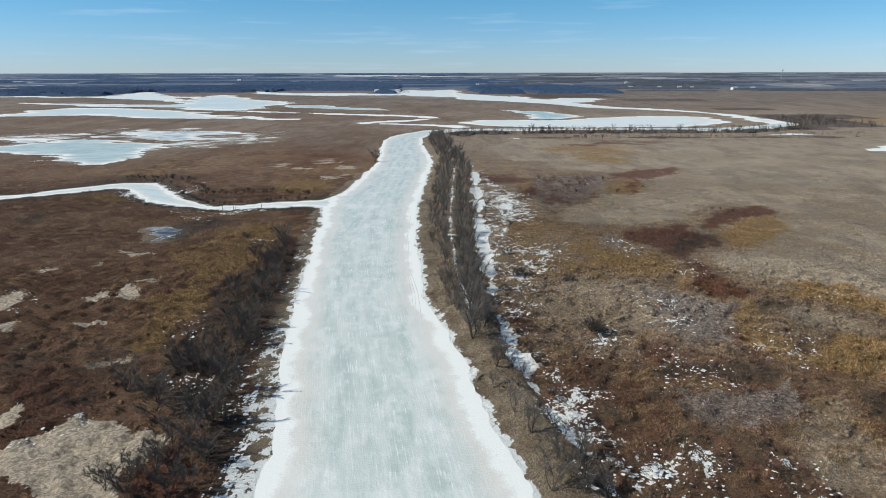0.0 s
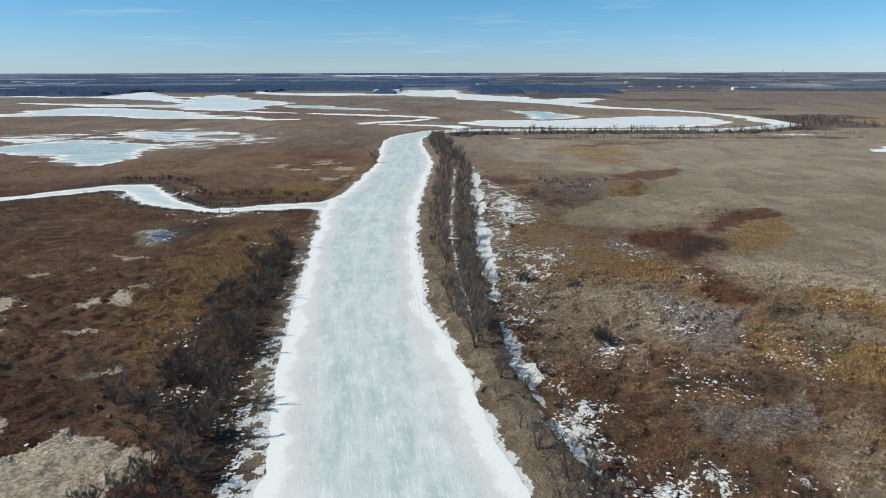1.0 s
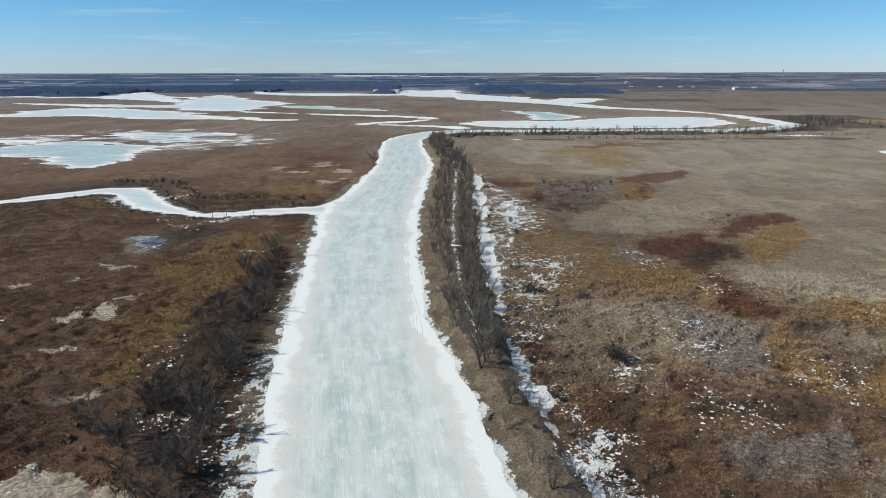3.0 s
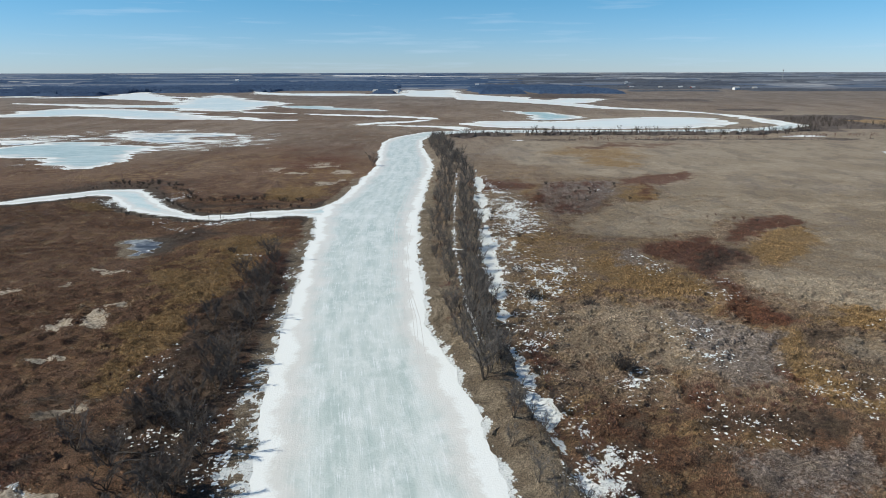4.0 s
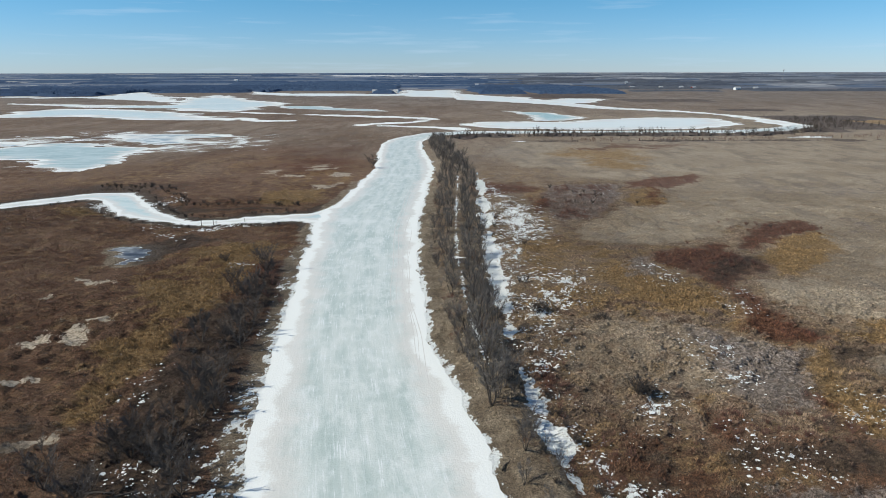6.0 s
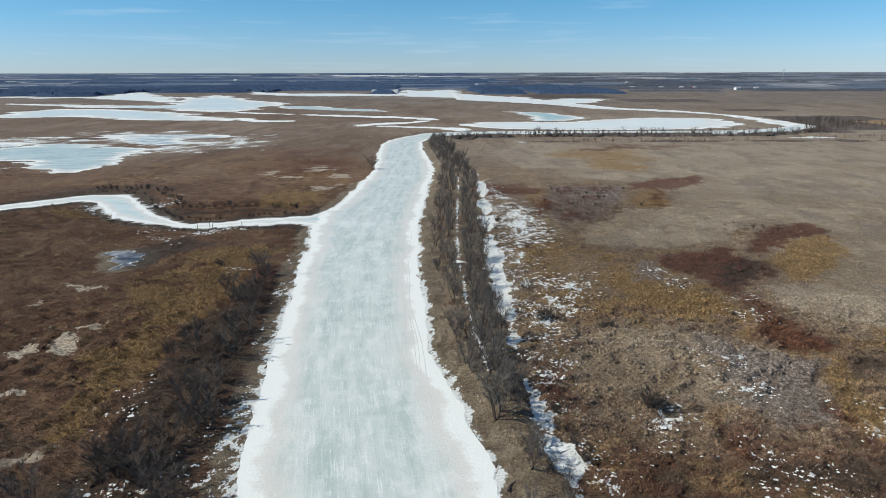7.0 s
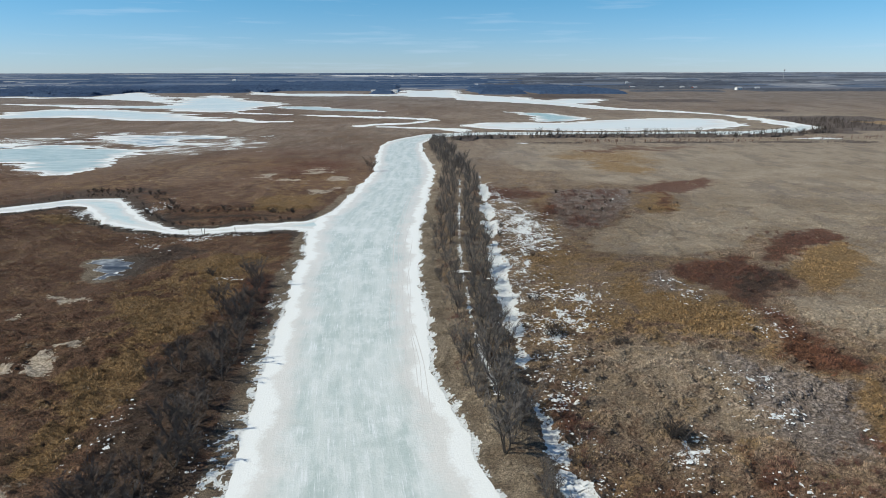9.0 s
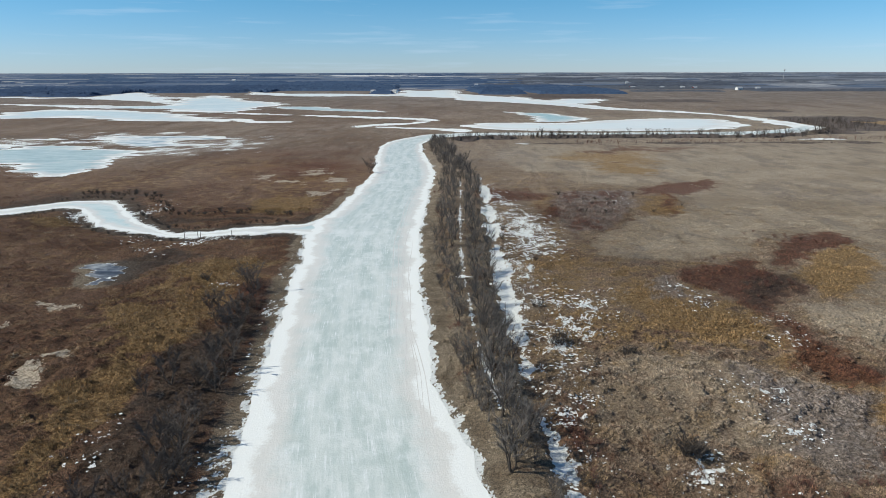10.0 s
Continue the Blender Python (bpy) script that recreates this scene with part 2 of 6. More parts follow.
def marsh_ground():
    n = Nodes("marsh_ground", 0.95)
    col, snowy, (far, farm, laid, reed), (big, mid, fine) = marsh_colour(n)
    # litter and mud between the stalks, darkened further for shade in the gaps
    litter_shade = n.math("MULTIPLY", n.ramp(n.noise(6.0, 5, 0.75), 0.3, 0.7, 0.85, 0.0), n.math("MULTIPLY", n.ramp(far, 0.0, 0.35, 1.0, 0.25), n.ramp(laid, 0.0, 1.0, 1.0, 0.35)))
    litter_shade = n.math("MULTIPLY", litter_shade, n.ramp(reed, 0.5, 1.0, 1.0, 0.45))
    col = n.mix(litter_shade, col, (0.03, 0.024, 0.018))
    # fields and woodland out on the plain, the blue of haze in their colours
    cell = n.node("ShaderNodeTexVoronoi", Vector=n.node("ShaderNodeMapping", Vector=n.place(), Scale=(0.0017, 0.0016, 0)).outputs["Vector"], Scale=1.0)
    field = n.split(cell.outputs["Color"])
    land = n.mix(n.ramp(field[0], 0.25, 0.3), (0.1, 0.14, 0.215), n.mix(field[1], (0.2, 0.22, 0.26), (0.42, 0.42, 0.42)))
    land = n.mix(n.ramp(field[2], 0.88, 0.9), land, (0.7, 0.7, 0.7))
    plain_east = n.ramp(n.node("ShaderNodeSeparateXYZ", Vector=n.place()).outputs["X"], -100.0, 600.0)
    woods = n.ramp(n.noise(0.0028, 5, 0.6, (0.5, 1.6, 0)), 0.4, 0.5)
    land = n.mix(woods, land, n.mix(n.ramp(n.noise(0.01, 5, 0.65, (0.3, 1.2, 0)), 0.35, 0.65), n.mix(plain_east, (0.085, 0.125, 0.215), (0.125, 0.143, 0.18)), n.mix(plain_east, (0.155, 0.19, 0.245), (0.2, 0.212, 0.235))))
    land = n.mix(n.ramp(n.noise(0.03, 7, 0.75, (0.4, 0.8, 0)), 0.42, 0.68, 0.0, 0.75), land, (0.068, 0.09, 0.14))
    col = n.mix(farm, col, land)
    # old snow in the hollows
    snow = n.ramp(n.math("ADD", snowy, n.math("MULTIPLY", n.math("SUBTRACT", n.noise(1.9, 5, 0.66, (1.15, 0.8, 1)), 0.5), 1.1)), 0.46, 0.58)
    col = n.mix(snow, col, SNOW)
    # laid-over reeds lie in ripples
    ripple = n.noise(1.0, 4, 0.6, (0.55, 1.9, 1))
    n.bump(n.math("ADD", n.math("ADD", fine, ripple), n.math("MULTIPLY", n.noise(5.0, 5, 0.7), 0.6)), 0.8, 0.35)
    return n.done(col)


def marsh_grass():
    n = Nodes("marsh_grass", 0.85)
    col, *_ = marsh_colour(n)
    tone = n.attr("tone").outputs["Fac"]
    col = n.mix(1.0, col, n.node("ShaderNodeCombineColor", Red=tone, Green=tone, Blue=tone).outputs["Color"], "MULTIPLY")
    n.softened(0.62)
    return n.done(col)


def tussock_mat():
    n = Nodes("tussock", 0.95)
    col, *_ = marsh_colour(n)
    tone = n.attr("tone").outputs["Fac"]
    col = n.mix(1.0, col, n.node("ShaderNodeCombineColor", Red=tone, Green=tone, Blue=tone).outputs["Color"], "MULTIPLY")
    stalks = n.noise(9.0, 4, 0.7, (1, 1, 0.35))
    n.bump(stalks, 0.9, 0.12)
    # bump hollows are darkened in the colour, as shade between stalks
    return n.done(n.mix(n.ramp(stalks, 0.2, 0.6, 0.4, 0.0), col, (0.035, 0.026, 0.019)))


def ice(name, deep, pale, margin, streaks=1.0, size=1.0, rime=1.0, ridges=0.0):
    """River or pond ice: bluish in the middle with wind streaks of snow, white towards the banks."""
    n = Nodes(name, 0.4)
    n.bsdf.inputs["Specular IOR Level"].default_value = 0.13
    uv = n.t.nodes.new("ShaderNodeUVMap").outputs["UV"]
    edge = n.attr("edge").outputs["Fac"]
    lines = n.noise(1.0, 4, 0.6, (3.4, 0.13, 1), uv)
    drift = n.noise(1.0, 5, 0.6, (0.3, 0.04, 1), uv, (7, 3, 0))
    cross = n.noise(1.0, 7, 0.68, (0.3, 0.13, 1), uv, (1, 9, 0))
    blot = n.noise(0.35 / size, 6, 0.65)
    grain = n.noise(2.2 / size, 5, 0.65)
    col = n.mix(n.ramp(drift, 0.2, 0.8), deep, pale)
    col = n.mix(n.ramp(cross, 0.42, 0.85, 0, 0.65 * rime), col, (0.76, 0.79, 0.78))
    col = n.mix(n.math("MULTIPLY", n.ramp(lines, 0.55, 0.78), n.ramp(blot, 0.35, 0.8, 0.25 * streaks, 0.95 * streaks)), col, (0.8, 0.83, 0.84))
    col = n.mix(n.ramp(blot, 0.5, 0.9, 0, 0.35 * rime), col, (0.72, 0.77, 0.78))
    cloud = n.noise(0.085 / size, 6, 0.68, (1, 0.7, 1), None, (31, 17, 0))
    col = n.mix(n.ramp(cloud, 0.5, 0.85, 0, 0.65 * rime), col, (0.79, 0.82, 0.815))
    if ridges:
        crest = n.noise(0.17, 6, 0.66, (0.4, 1.0, 1), None, (53, 71, 0))
        col = n.mix(n.ramp(crest, 0.36, 0.52, 0.75, 0.0), col, (0.2, 0.29, 0.36))
        col = n.mix(n.ramp(crest, 0.6 - 0.1 * ridges, 0.66 - 0.1 * ridges), col, SNOW)
    # grimy band, then the snow along the bank
    reach = n.math("ADD", edge, n.math("MULTIPLY", n.math("SUBTRACT", n.noise(0.13 / size, 5, 0.6), 0.5), margin * 1.3))
    reach = n.math("ADD", reach, n.math("MULTIPLY", n.math("SUBTRACT", grain, 0.5), margin * 0.5))
    col = n.mix(n.ramp(reach, margin * 1.4, margin * 2.9, 0.8, 0.0), col, (0.73, 0.71, 0.68))
    col = n.mix(n.ramp(reach, margin * 0.75, margin * 1.35, 1.0, 0.0), col, SNOW)
    rough = n.ramp(reach, margin * 0.8, margin * 1.6, 0.85, 0.42)
    n.bump(n.math("ADD", n.math("MULTIPLY", lines, 0.3), grain), 0.25, 0.12)
    return n.done(col, rough)


def bark(name, dark, light):
    n = Nodes(name, 0.9)
    info = n.t.nodes.new("ShaderNodeObjectInfo").outputs["Random"]
    col = n.mix(n.noise(3.0, 4), dark, light)
    col = n.mix(n.math("MULTIPLY", info, 0.5), col, light)
    return n.done(col)


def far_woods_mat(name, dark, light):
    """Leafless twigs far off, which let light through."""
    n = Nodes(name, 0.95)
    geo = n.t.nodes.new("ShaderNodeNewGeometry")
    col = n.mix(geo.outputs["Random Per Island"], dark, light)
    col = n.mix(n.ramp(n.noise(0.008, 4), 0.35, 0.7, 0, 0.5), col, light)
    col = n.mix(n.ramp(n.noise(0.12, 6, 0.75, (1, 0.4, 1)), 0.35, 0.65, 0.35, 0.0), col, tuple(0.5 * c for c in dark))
    n.softened(0.55)
    thin = n.node("ShaderNodeBsdfTranslucent", Color=col)
    both = n.node("ShaderNodeMixShader", Fac=0.2)
    n.put(n.bsdf.inputs["Base Color"], col)
    n.t.links.new(n.bsdf.outputs[0], both.inputs[1])
    n.t.links.new(thin.outputs[0], both.inputs[2])
    n.t.links.new(both.outputs[0], n.t.nodes["Material Output"].inputs["Surface"])
    return n.mat


def plain(name, colour, roughness=0.8, metal=0.0):
    n = Nodes(name, roughness)
    n.bsdf.inputs["Metallic"].default_value = metal
    return n.done(n.mix(n.ramp(n.noise(0.8, 4), 0.3, 0.7, 0.0, 0.35), colour, tuple(c * 0.75 for c in colour)))


M_GROUND, M_GRASS, M_TUSSOCK = marsh_ground(), marsh_grass(), tussock_mat()
M_RIVER = ice("river_ice", (0.47, 0.55, 0.53), (0.64, 0.69, 0.67), 2.8)
M_POND = ice("pond_ice", (0.34, 0.465, 0.48), (0.52, 0.625, 0.63), 4.0, 0.2, 6.0, 0.6)
M_BROKEN = ice("broken_ice", (0.25, 0.36, 0.42), (0.47, 0.58, 0.62), 2.2, 0.3, 5.0, 0.6, 0.9)
M_LAKE = ice("lake_ice", (0.5, 0.63, 0.665), (0.66, 0.75, 0.765), 12.0, 0.3, 9.0)
M_TEAL = ice("teal_ice", (0.27, 0.45, 0.47), (0.38, 0.54, 0.56), 5.0, 0.1, 9.0)
M_SNOWICE = ice("snow_covered_ice", (0.7, 0.77, 0.77), (0.8, 0.83, 0.825), 10.0, 0.3, 9.0)
M_CREEK = ice("creek_ice", (0.5, 0.63, 0.64), (0.62, 0.72, 0.725), 2.6, 0.4)
M_POOL = ice("pool_ice", (0.04, 0.045, 0.06), (0.1, 0.11, 0.135), 0.14, 0.2, 1.0, 0.5)
M_OLDSNOW = plain("old_snow", (0.83, 0.845, 0.84), 0.9)
M_BARK = bark("grey_bark", (0.045, 0.036, 0.03), (0.115, 0.097, 0.083))
M_TWIG = bark("twig_bark", (0.1, 0.088, 0.08), (0.2, 0.178, 0.162))
M_DARKTWIG = bark("dark_twig_bark", (0.07, 0.058, 0.05), (0.15, 0.125, 0.11))
M_WILLOWTWIG = bark("willow_bark", (0.048, 0.04, 0.035), (0.11, 0.093, 0.083))
M_REDTWIG = bark("red_twig_bark", (0.11, 0.05, 0.04), (0.2, 0.11, 0.085))
# the next two wood colours carry the blue of distance haze
M_FAR = far_woods_mat("hazed_far_woods", (0.04, 0.08, 0.165), (0.072, 0.122, 0.215))
M_BELT = far_woods_mat("hazed_farm_trees", (0.072, 0.088, 0.125), (0.125, 0.138, 0.165))
M_BRUSH = far_woods_mat("far_brush", (0.13, 0.105, 0.097), (0.19, 0.158, 0.143))

# ---- plan, in metres ----
RIVER_LEFT = [(-30, -900), (-12, -420), (-16, -120), (-20, -10), (-21.5, 35), (-22.0, 55.1), (-23.0, 65.9), (-23.5, 75.7), (-24.8, 82.9), (-26.2, 91.3), (-28.2, 101.4), (-30.3, 113.6), (-32.3, 125.3), (-34.0, 139.5), (-35.9, 156.9), (-38.5, 178.7), (-41.6, 206.9), (-43.6, 226.2), (-45.0, 240.3), (-45.5, 256.3), (-43.1, 266.3), (-40.9, 285.7), (-39, 328), (-38, 367), (-42, 431), (-44, 483), (-38, 517), (-23, 547), (-11, 565), (23, 576), (59, 579), (110, 577), (187, 579), (256, 586), (304, 611), (337, 644)]
RIVER_RIGHT = [(26, -900), (40, -420), (28, -120), (19, -10), (15.5, 35), (13.4, 55.0), (11.3, 65.8), (9.4, 74.9), (7.8, 81.2), (6.6, 87.7), (5.6, 93.1), (5.0, 100.2), (2.5, 108.3), (0.9, 115.6), (-1.5, 123.6), (-3.0, 130.2), (-4.4, 139.4), (-5.3, 152.0), (-6.6, 167.0), (-7.9, 184.8), (-9.1, 206.6), (-9.8, 233.8), (-9.2, 262.1), (-8.5, 297.7), (-7, 334), (-6, 366), (-10, 412), (-15, 466), (-14, 503), (-4, 536), (22, 551), (57, 556), (106, 555), (179, 554), (249, 558), (296, 574), (336, 617)]
CREEK_FAR = [(-43.9, 263.7), (-48.1, 253.9), (-55.5, 250.4), (-66.3, 248.2), (-75.9, 242.7), (-85.9, 239.6), (-93.7, 242.9), (-104.3, 254.3), (-113.2, 265.6), (-123.8, 283.5), (-132.9, 292.6), (-144.2, 294.3), (-153.3, 291.3), (-161.6, 282.4), (-170.2, 275.4), (-176.8, 266.1), (-186.3, 262.4), (-200.0, 255.1)]
CREEK_NEAR = [(-43.2, 230.1), (-45.2, 233.1), (-52.7, 237.2), (-63.3, 236.3), (-73.4, 234.3), (-81.0, 231.3), (-92.7, 234.4), (-103.0, 238.7), (-113.6, 243.0), (-122.8, 251.0), (-132.0, 263.2), (-139.1, 273.8), (-145.6, 275.9), (-154.7, 269.9), (-163.2, 263.4), (-172.0, 258.5), (-179.7, 252.6), (-192.3, 244.8)]
CHANNEL_FAR = [(337, 613), (345, 637), (347, 699), (345, 764), (330, 805), (310, 855), (285, 895), (255, 925), (230, 990), (205, 1080), (170, 1170), (135, 1315), (80, 1430), (20, 1585)]
CHANNEL_NEAR = [(323, 601), (323, 617), (317, 637), (325, 717), (321, 785), (300, 825), (275, 855), (245, 885), (210, 910), (185, 975), (150, 1045), (110, 1105), (75, 1140), (25, 1200)]
CHANNEL_ARM_FAR = [(145, 1360), (185, 1190), (235, 1240), (300, 1225)]
CHANNEL_ARM_NEAR = [(135, 1270), (170, 1105), (230, 1060), (295, 1200)]
OVAL_FAR = [(19, 651), (40, 681), (70, 688), (99, 680), (130, 687), (166, 712), (202, 729), (237, 737), (269, 737), (293, 718), (292, 660)]
OVAL_NEAR = [(20, 640), (36, 616), (61, 599), (87, 596), (113, 592), (139, 592), (165, 591), (191, 594), (218, 596), (252, 615), (285, 645)]
TEAL_FAR = [(75, 875), (90, 855), (110, 840), (125, 835), (146, 769), (157, 735)]
TEAL_NEAR = [(75, 860), (90, 830), (99, 780), (98, 696), (124, 704), (155, 725)]
PONDA_FAR = [(-338, 435), (-312, 449), (-306, 471), (-289, 478), (-275, 490), (-251, 486), (-224, 473), (-197, 465)]
PONDA_NEAR = [(-319, 410), (-284, 407), (-256, 406), (-237, 390), (-212, 359), (-193, 357), (-186, 384), (-195, 460)]
PONDA2_FAR = [(-407, 528), (-362, 523), (-346, 542), (-325, 547), (-309, 547), (-277, 512)]
PONDA2_NEAR = [(-371, 480), (-335, 483), (-307, 479), (-292, 491), (-281, 495), (-272, 503)]
PONDB_FAR = [(-318, 579), (-304, 591), (-277, 590), (-249, 584), (-225, 589), (-193, 571), (-159, 524), (-130, 488)]
PONDB_NEAR = [(-312, 568), (-274, 531), (-236, 490), (-201, 469), (-182, 473), (-154, 454), (-143, 468), (-129, 482)]
ARM_FAR = [(-1000, 1360), (-935, 1375), (-775, 1365), (-710, 1395), (-755, 1665), (-630, 1460), (-510, 1300)]
ARM_NEAR = [(-975, 1330), (-915, 1345), (-740, 1305), (-640, 1260), (-580, 1210), (-480, 1135), (-435, 1105)]
LAKE_FAR = [(-705, 1085), (-585, 1060), (-480, 1030), (-430, 1045), (-515, 1325), (-475, 1295), (-480, 1420), (-380, 1265), (-305, 1165), (-240, 1065)]
LAKE_NEAR = [(-690, 1065), (-540, 980), (-435, 940), (-380, 915), (-340, 885), (-315, 875), (-285, 855), (-260, 870), (-260, 970), (-230, 1040)]
LOWLAKE_FAR = [(-559, 756), (-539, 786), (-530, 820), (-545, 865), (-540, 920), (-470, 925), (-400, 895), (-320, 835), (-282, 780), (-231, 734)]
LOWLAKE_NEAR = [(-545, 737), (-515, 750), (-485, 754), (-461, 759), (-429, 773), (-405, 753), (-340, 728), (-284, 713), (-251, 708), (-224, 712)]
FARLAKE_FAR = [(-485, 1700), (-390, 1585), (-245, 1535), (-110, 1510), (-95, 1805), (-35, 1725), (25, 1855), (45, 1580)]
FARLAKE_NEAR = [(-435, 1525), (-355, 1445), (-280, 1375), (-200, 1390), (-100, 1400), (-50, 1370), (-5, 1320), (35, 1305)]
SLOUGH_FAR = [(-245, 980), (-195, 995), (-135, 935), (-70, 870)]
SLOUGH_NEAR = [(-240, 955), (-180, 915), (-125, 885), (-70, 855)]
BROOK_FAR = [(-265, 860), (-175, 815), (-92, 785), (-56, 769), (-10, 739)]
BROOK_NEAR = [(-260, 840), (-170, 798), (-88, 755), (-55, 744), (-10, 716)]
BROOKB_FAR = [(-10, 729), (-30, 691), (-56, 679), (-85, 653)]
BROOKB_NEAR = [(-10, 711), (-29, 675), (-54, 656), (-82, 635)]
BROOKC_FAR = [(-63, 645), (-24, 634), (9, 620), (25, 603)]
BROOKC_NEAR = [(-62, 635), (-24, 620), (3, 600), (16, 579)]
WEST_FAR = [(-232, 748), (-211, 743), (-192, 711), (-158, 710)]
WEST_NEAR = [(-228, 734), (-200, 694), (-183, 686), (-155, 698)]
POOL_FAR = [(-96.2, 202.8), (-93.7, 204.4), (-90.5, 203.6), (-87.2, 202.8)]
POOL_NEAR = [(-92.0, 198.2), (-88.6, 189.6), (-85.9, 190.3), (-85.2, 196.0)]
EAST_FAR = [(280, 414), (305, 440), (323, 447), (344, 443)]
EAST_NEAR = [(278, 411), (287, 411), (302, 414), (327, 420)]
DITCH = [(60, -900), (72, -420), (45, -120), (31, -10), (24, 35), (21.0, 65.8), (20.3, 71.7), (18.2, 79.7), (15.9, 88.5), (14.4, 97.0), (12.8, 109.5), (11.7, 128.4), (11.6, 147.5), (11.7, 172.4), (12.5, 206.5), (14.2, 255.8), (16, 333), (16, 359)]
DIKE = [(48, -900), (60, -420), (38, -120), (26, -10), (19.5, 35), (15.5, 65.8), (13.9, 75.6), (11.6, 86.0), (10.1, 97.0), (8.3, 110.8), (6.1, 125.2), (3.9, 147.5), (3.0, 172.5), (2.5, 206.6), (3.7, 255.8), (6, 333), (6, 421), (1, 474), (7, 512), (31, 526), (102, 532), (172, 533), (240, 537), (283, 547), (333, 585)]
OCHRE = [(-60, 335, 26, 40, 0.42), (-125, 385, 45, 50, 0.38), (-150, 335, 35, 25, 0.38), (99, 421, 22, 25, 1), (91, 371, 15, 15, 1), (434, 684, 65, 48, 1)]
RUSSET = [(118, 452, 18, 7, 0.8), (88, 400, 12, 5, 0.6), (25.5, 294.9, 10.6, 14.2, 0.8), (-76, 383, 31, 36, 0.5), (-103, 461, 49, 44, 0.45), (15.0, 298.7, 5.4, 19.4, 0.8), (150, 470, 40, 9, 0.7)]
PALE = [(-64, 367, 8, 6, 1), (-52, 314, 5, 5, 1), (-73, 334, 7, 4, 1), (-88, 345, 6, 3, 0.9), (-47, 342, 5, 4, 0.9), (-50, 1375, 105, 95, 1), (-900, 1840, 75, 170, 1)]
DARK = [(-145, 303, 22, 13, 0.8), (-89.4, 256.7, 28.0, 3.6, 0.8)]
GREY = [(164.3, 297.2, 37.1, 19.2, 0.4), (43, 424, 22, 38, 0.5)]
REEDY = [(42, 419, 22, 75, 0.8)]
SNOWY = [(-81.4, 229.5, 12.6, 4.9, 0.8), (-160, 504, 32, 50, 1.0), (-225, 530, 55, 40, 1.05), (-320, 510, 55, 28, 1.0), (-184, 460, 28, 24, 1.0), (-290, 420, 60, 14, 0.85), (-215, 375, 30, 12, 0.9), (-205, 382, 36, 18, 0.6)]
ZONES = {}


def zone(kind, strength, outline):
    """An area of the near marsh where one kind of plant, or snow, prevails."""
    ZONES.setdefault(kind, []).append((strength, np.array(outline, float)))


zone("ochre", 1, [(-77.9, 192), (-74.9, 204), (-60.0, 208), (-49.9, 206), (-55.3, 191), (-54.7, 178), (-51.8, 161), (-50.3, 154), (-53.9, 151), (-62.2, 172), (-60.7, 183), (-67.0, 194), (-75.0, 197)])
zone("ochre", 1, [(-77.4, 172), (-63.1, 175), (-51.8, 161), (-50.0, 153), (-53.6, 148.2), (-62.9, 147.0), (-64.2, 156), (-71.4, 161)])
zone("ochre", 1, [(-69.1, 135.1), (-63.9, 142.8), (-55.9, 146.9), (-53.3, 138.8), (-51.2, 127.9), (-52.7, 120.9), (-54.0, 115.7), (-52.3, 109.1), (-57.5, 107.8), (-58.3, 113.0), (-59.9, 121.6), (-61.7, 129.7)])
zone("ochre", 0.8, [(-148.9, 259), (-132.4, 262), (-122.7, 246), (-135.1, 246)])
zone("ochre", 0.9, [(-78.0, 285), (-69.0, 302), (-51.3, 296), (-50.6, 274), (-59.9, 264), (-70.6, 266)])
zone("ochre", 1, [(35.5, 177), (51.0, 194), (50.3, 171), (58.9, 168), (63.1, 160), (58.7, 152), (48.0, 152), (41.4, 160)])
zone("ochre", 1, [(85.2, 190), (100.7, 213), (118.8, 222), (115.7, 205), (99.2, 186), (83.3, 174)])
zone("ochre", 1, [(77.9, 138.1), (87.6, 146.2), (97.3, 144.1), (98.7, 132.5), (93.6, 119.4), (88.0, 129.0), (80.1, 132.6)])
zone("ochre", 1, [(68.4, 107.4), (77.3, 115.2), (90.8, 112.4), (79.1, 96.2), (68.4, 97.2), (65.5, 100.4)])
zone("ochre", 0.8, [(62.2, 129.1), (70.9, 134.4), (64.2, 118.1), (66.9, 112.5), (68.4, 107.4), (59.7, 102.7), (53.8, 105.0), (56.2, 115.3)])
zone("ochre", 0.7, [(78.3, 389), (97.1, 427), (105.7, 408), (90.1, 366)])
zone("ochre", 1, [(70.6, 273), (81.3, 295), (94.4, 303), (85.8, 266), (74.4, 260)])
zone("ochre", 0.6, [(31.4, 288), (43.3, 309), (47.3, 299), (39.1, 260), (30.9, 260)])
zone("ochre", 0.6, [(18.1, 205), (35.8, 222), (39.5, 209), (28.9, 177), (19.1, 177)])
zone("russet", 0.9, [(-52.6, 187), (-45.6, 191), (-41.0, 178), (-40.9, 166), (-46.2, 169)])
zone("russet", 1, [(85.3, 315), (102.5, 330), (123.0, 338), (125.5, 330), (113.7, 312), (92.9, 298), (82.2, 266), (80.4, 273), (88.9, 298), (80.3, 302)])
zone("russet", 1, [(57.3, 194), (67.6, 201), (80.1, 205), (80.9, 197), (83.4, 190), (84.1, 183), (72.1, 174), (67.3, 166), (63.6, 168), (61.7, 182), (56.2, 187)])
zone("russet", 1, [(90.9, 213), (105.8, 232), (119.8, 237), (122.2, 226), (110.5, 217), (100.7, 213), (89.7, 201), (85.1, 203)])
zone("russet", 1, [(63.1, 151), (68.8, 151), (70.6, 142.1), (72.7, 138.2), (67.1, 134.4), (63.3, 134.4), (58.5, 142.2)])
zone("russet", 0.7, [(32.4, 273), (43.7, 292), (42.7, 260), (32.2, 252)])
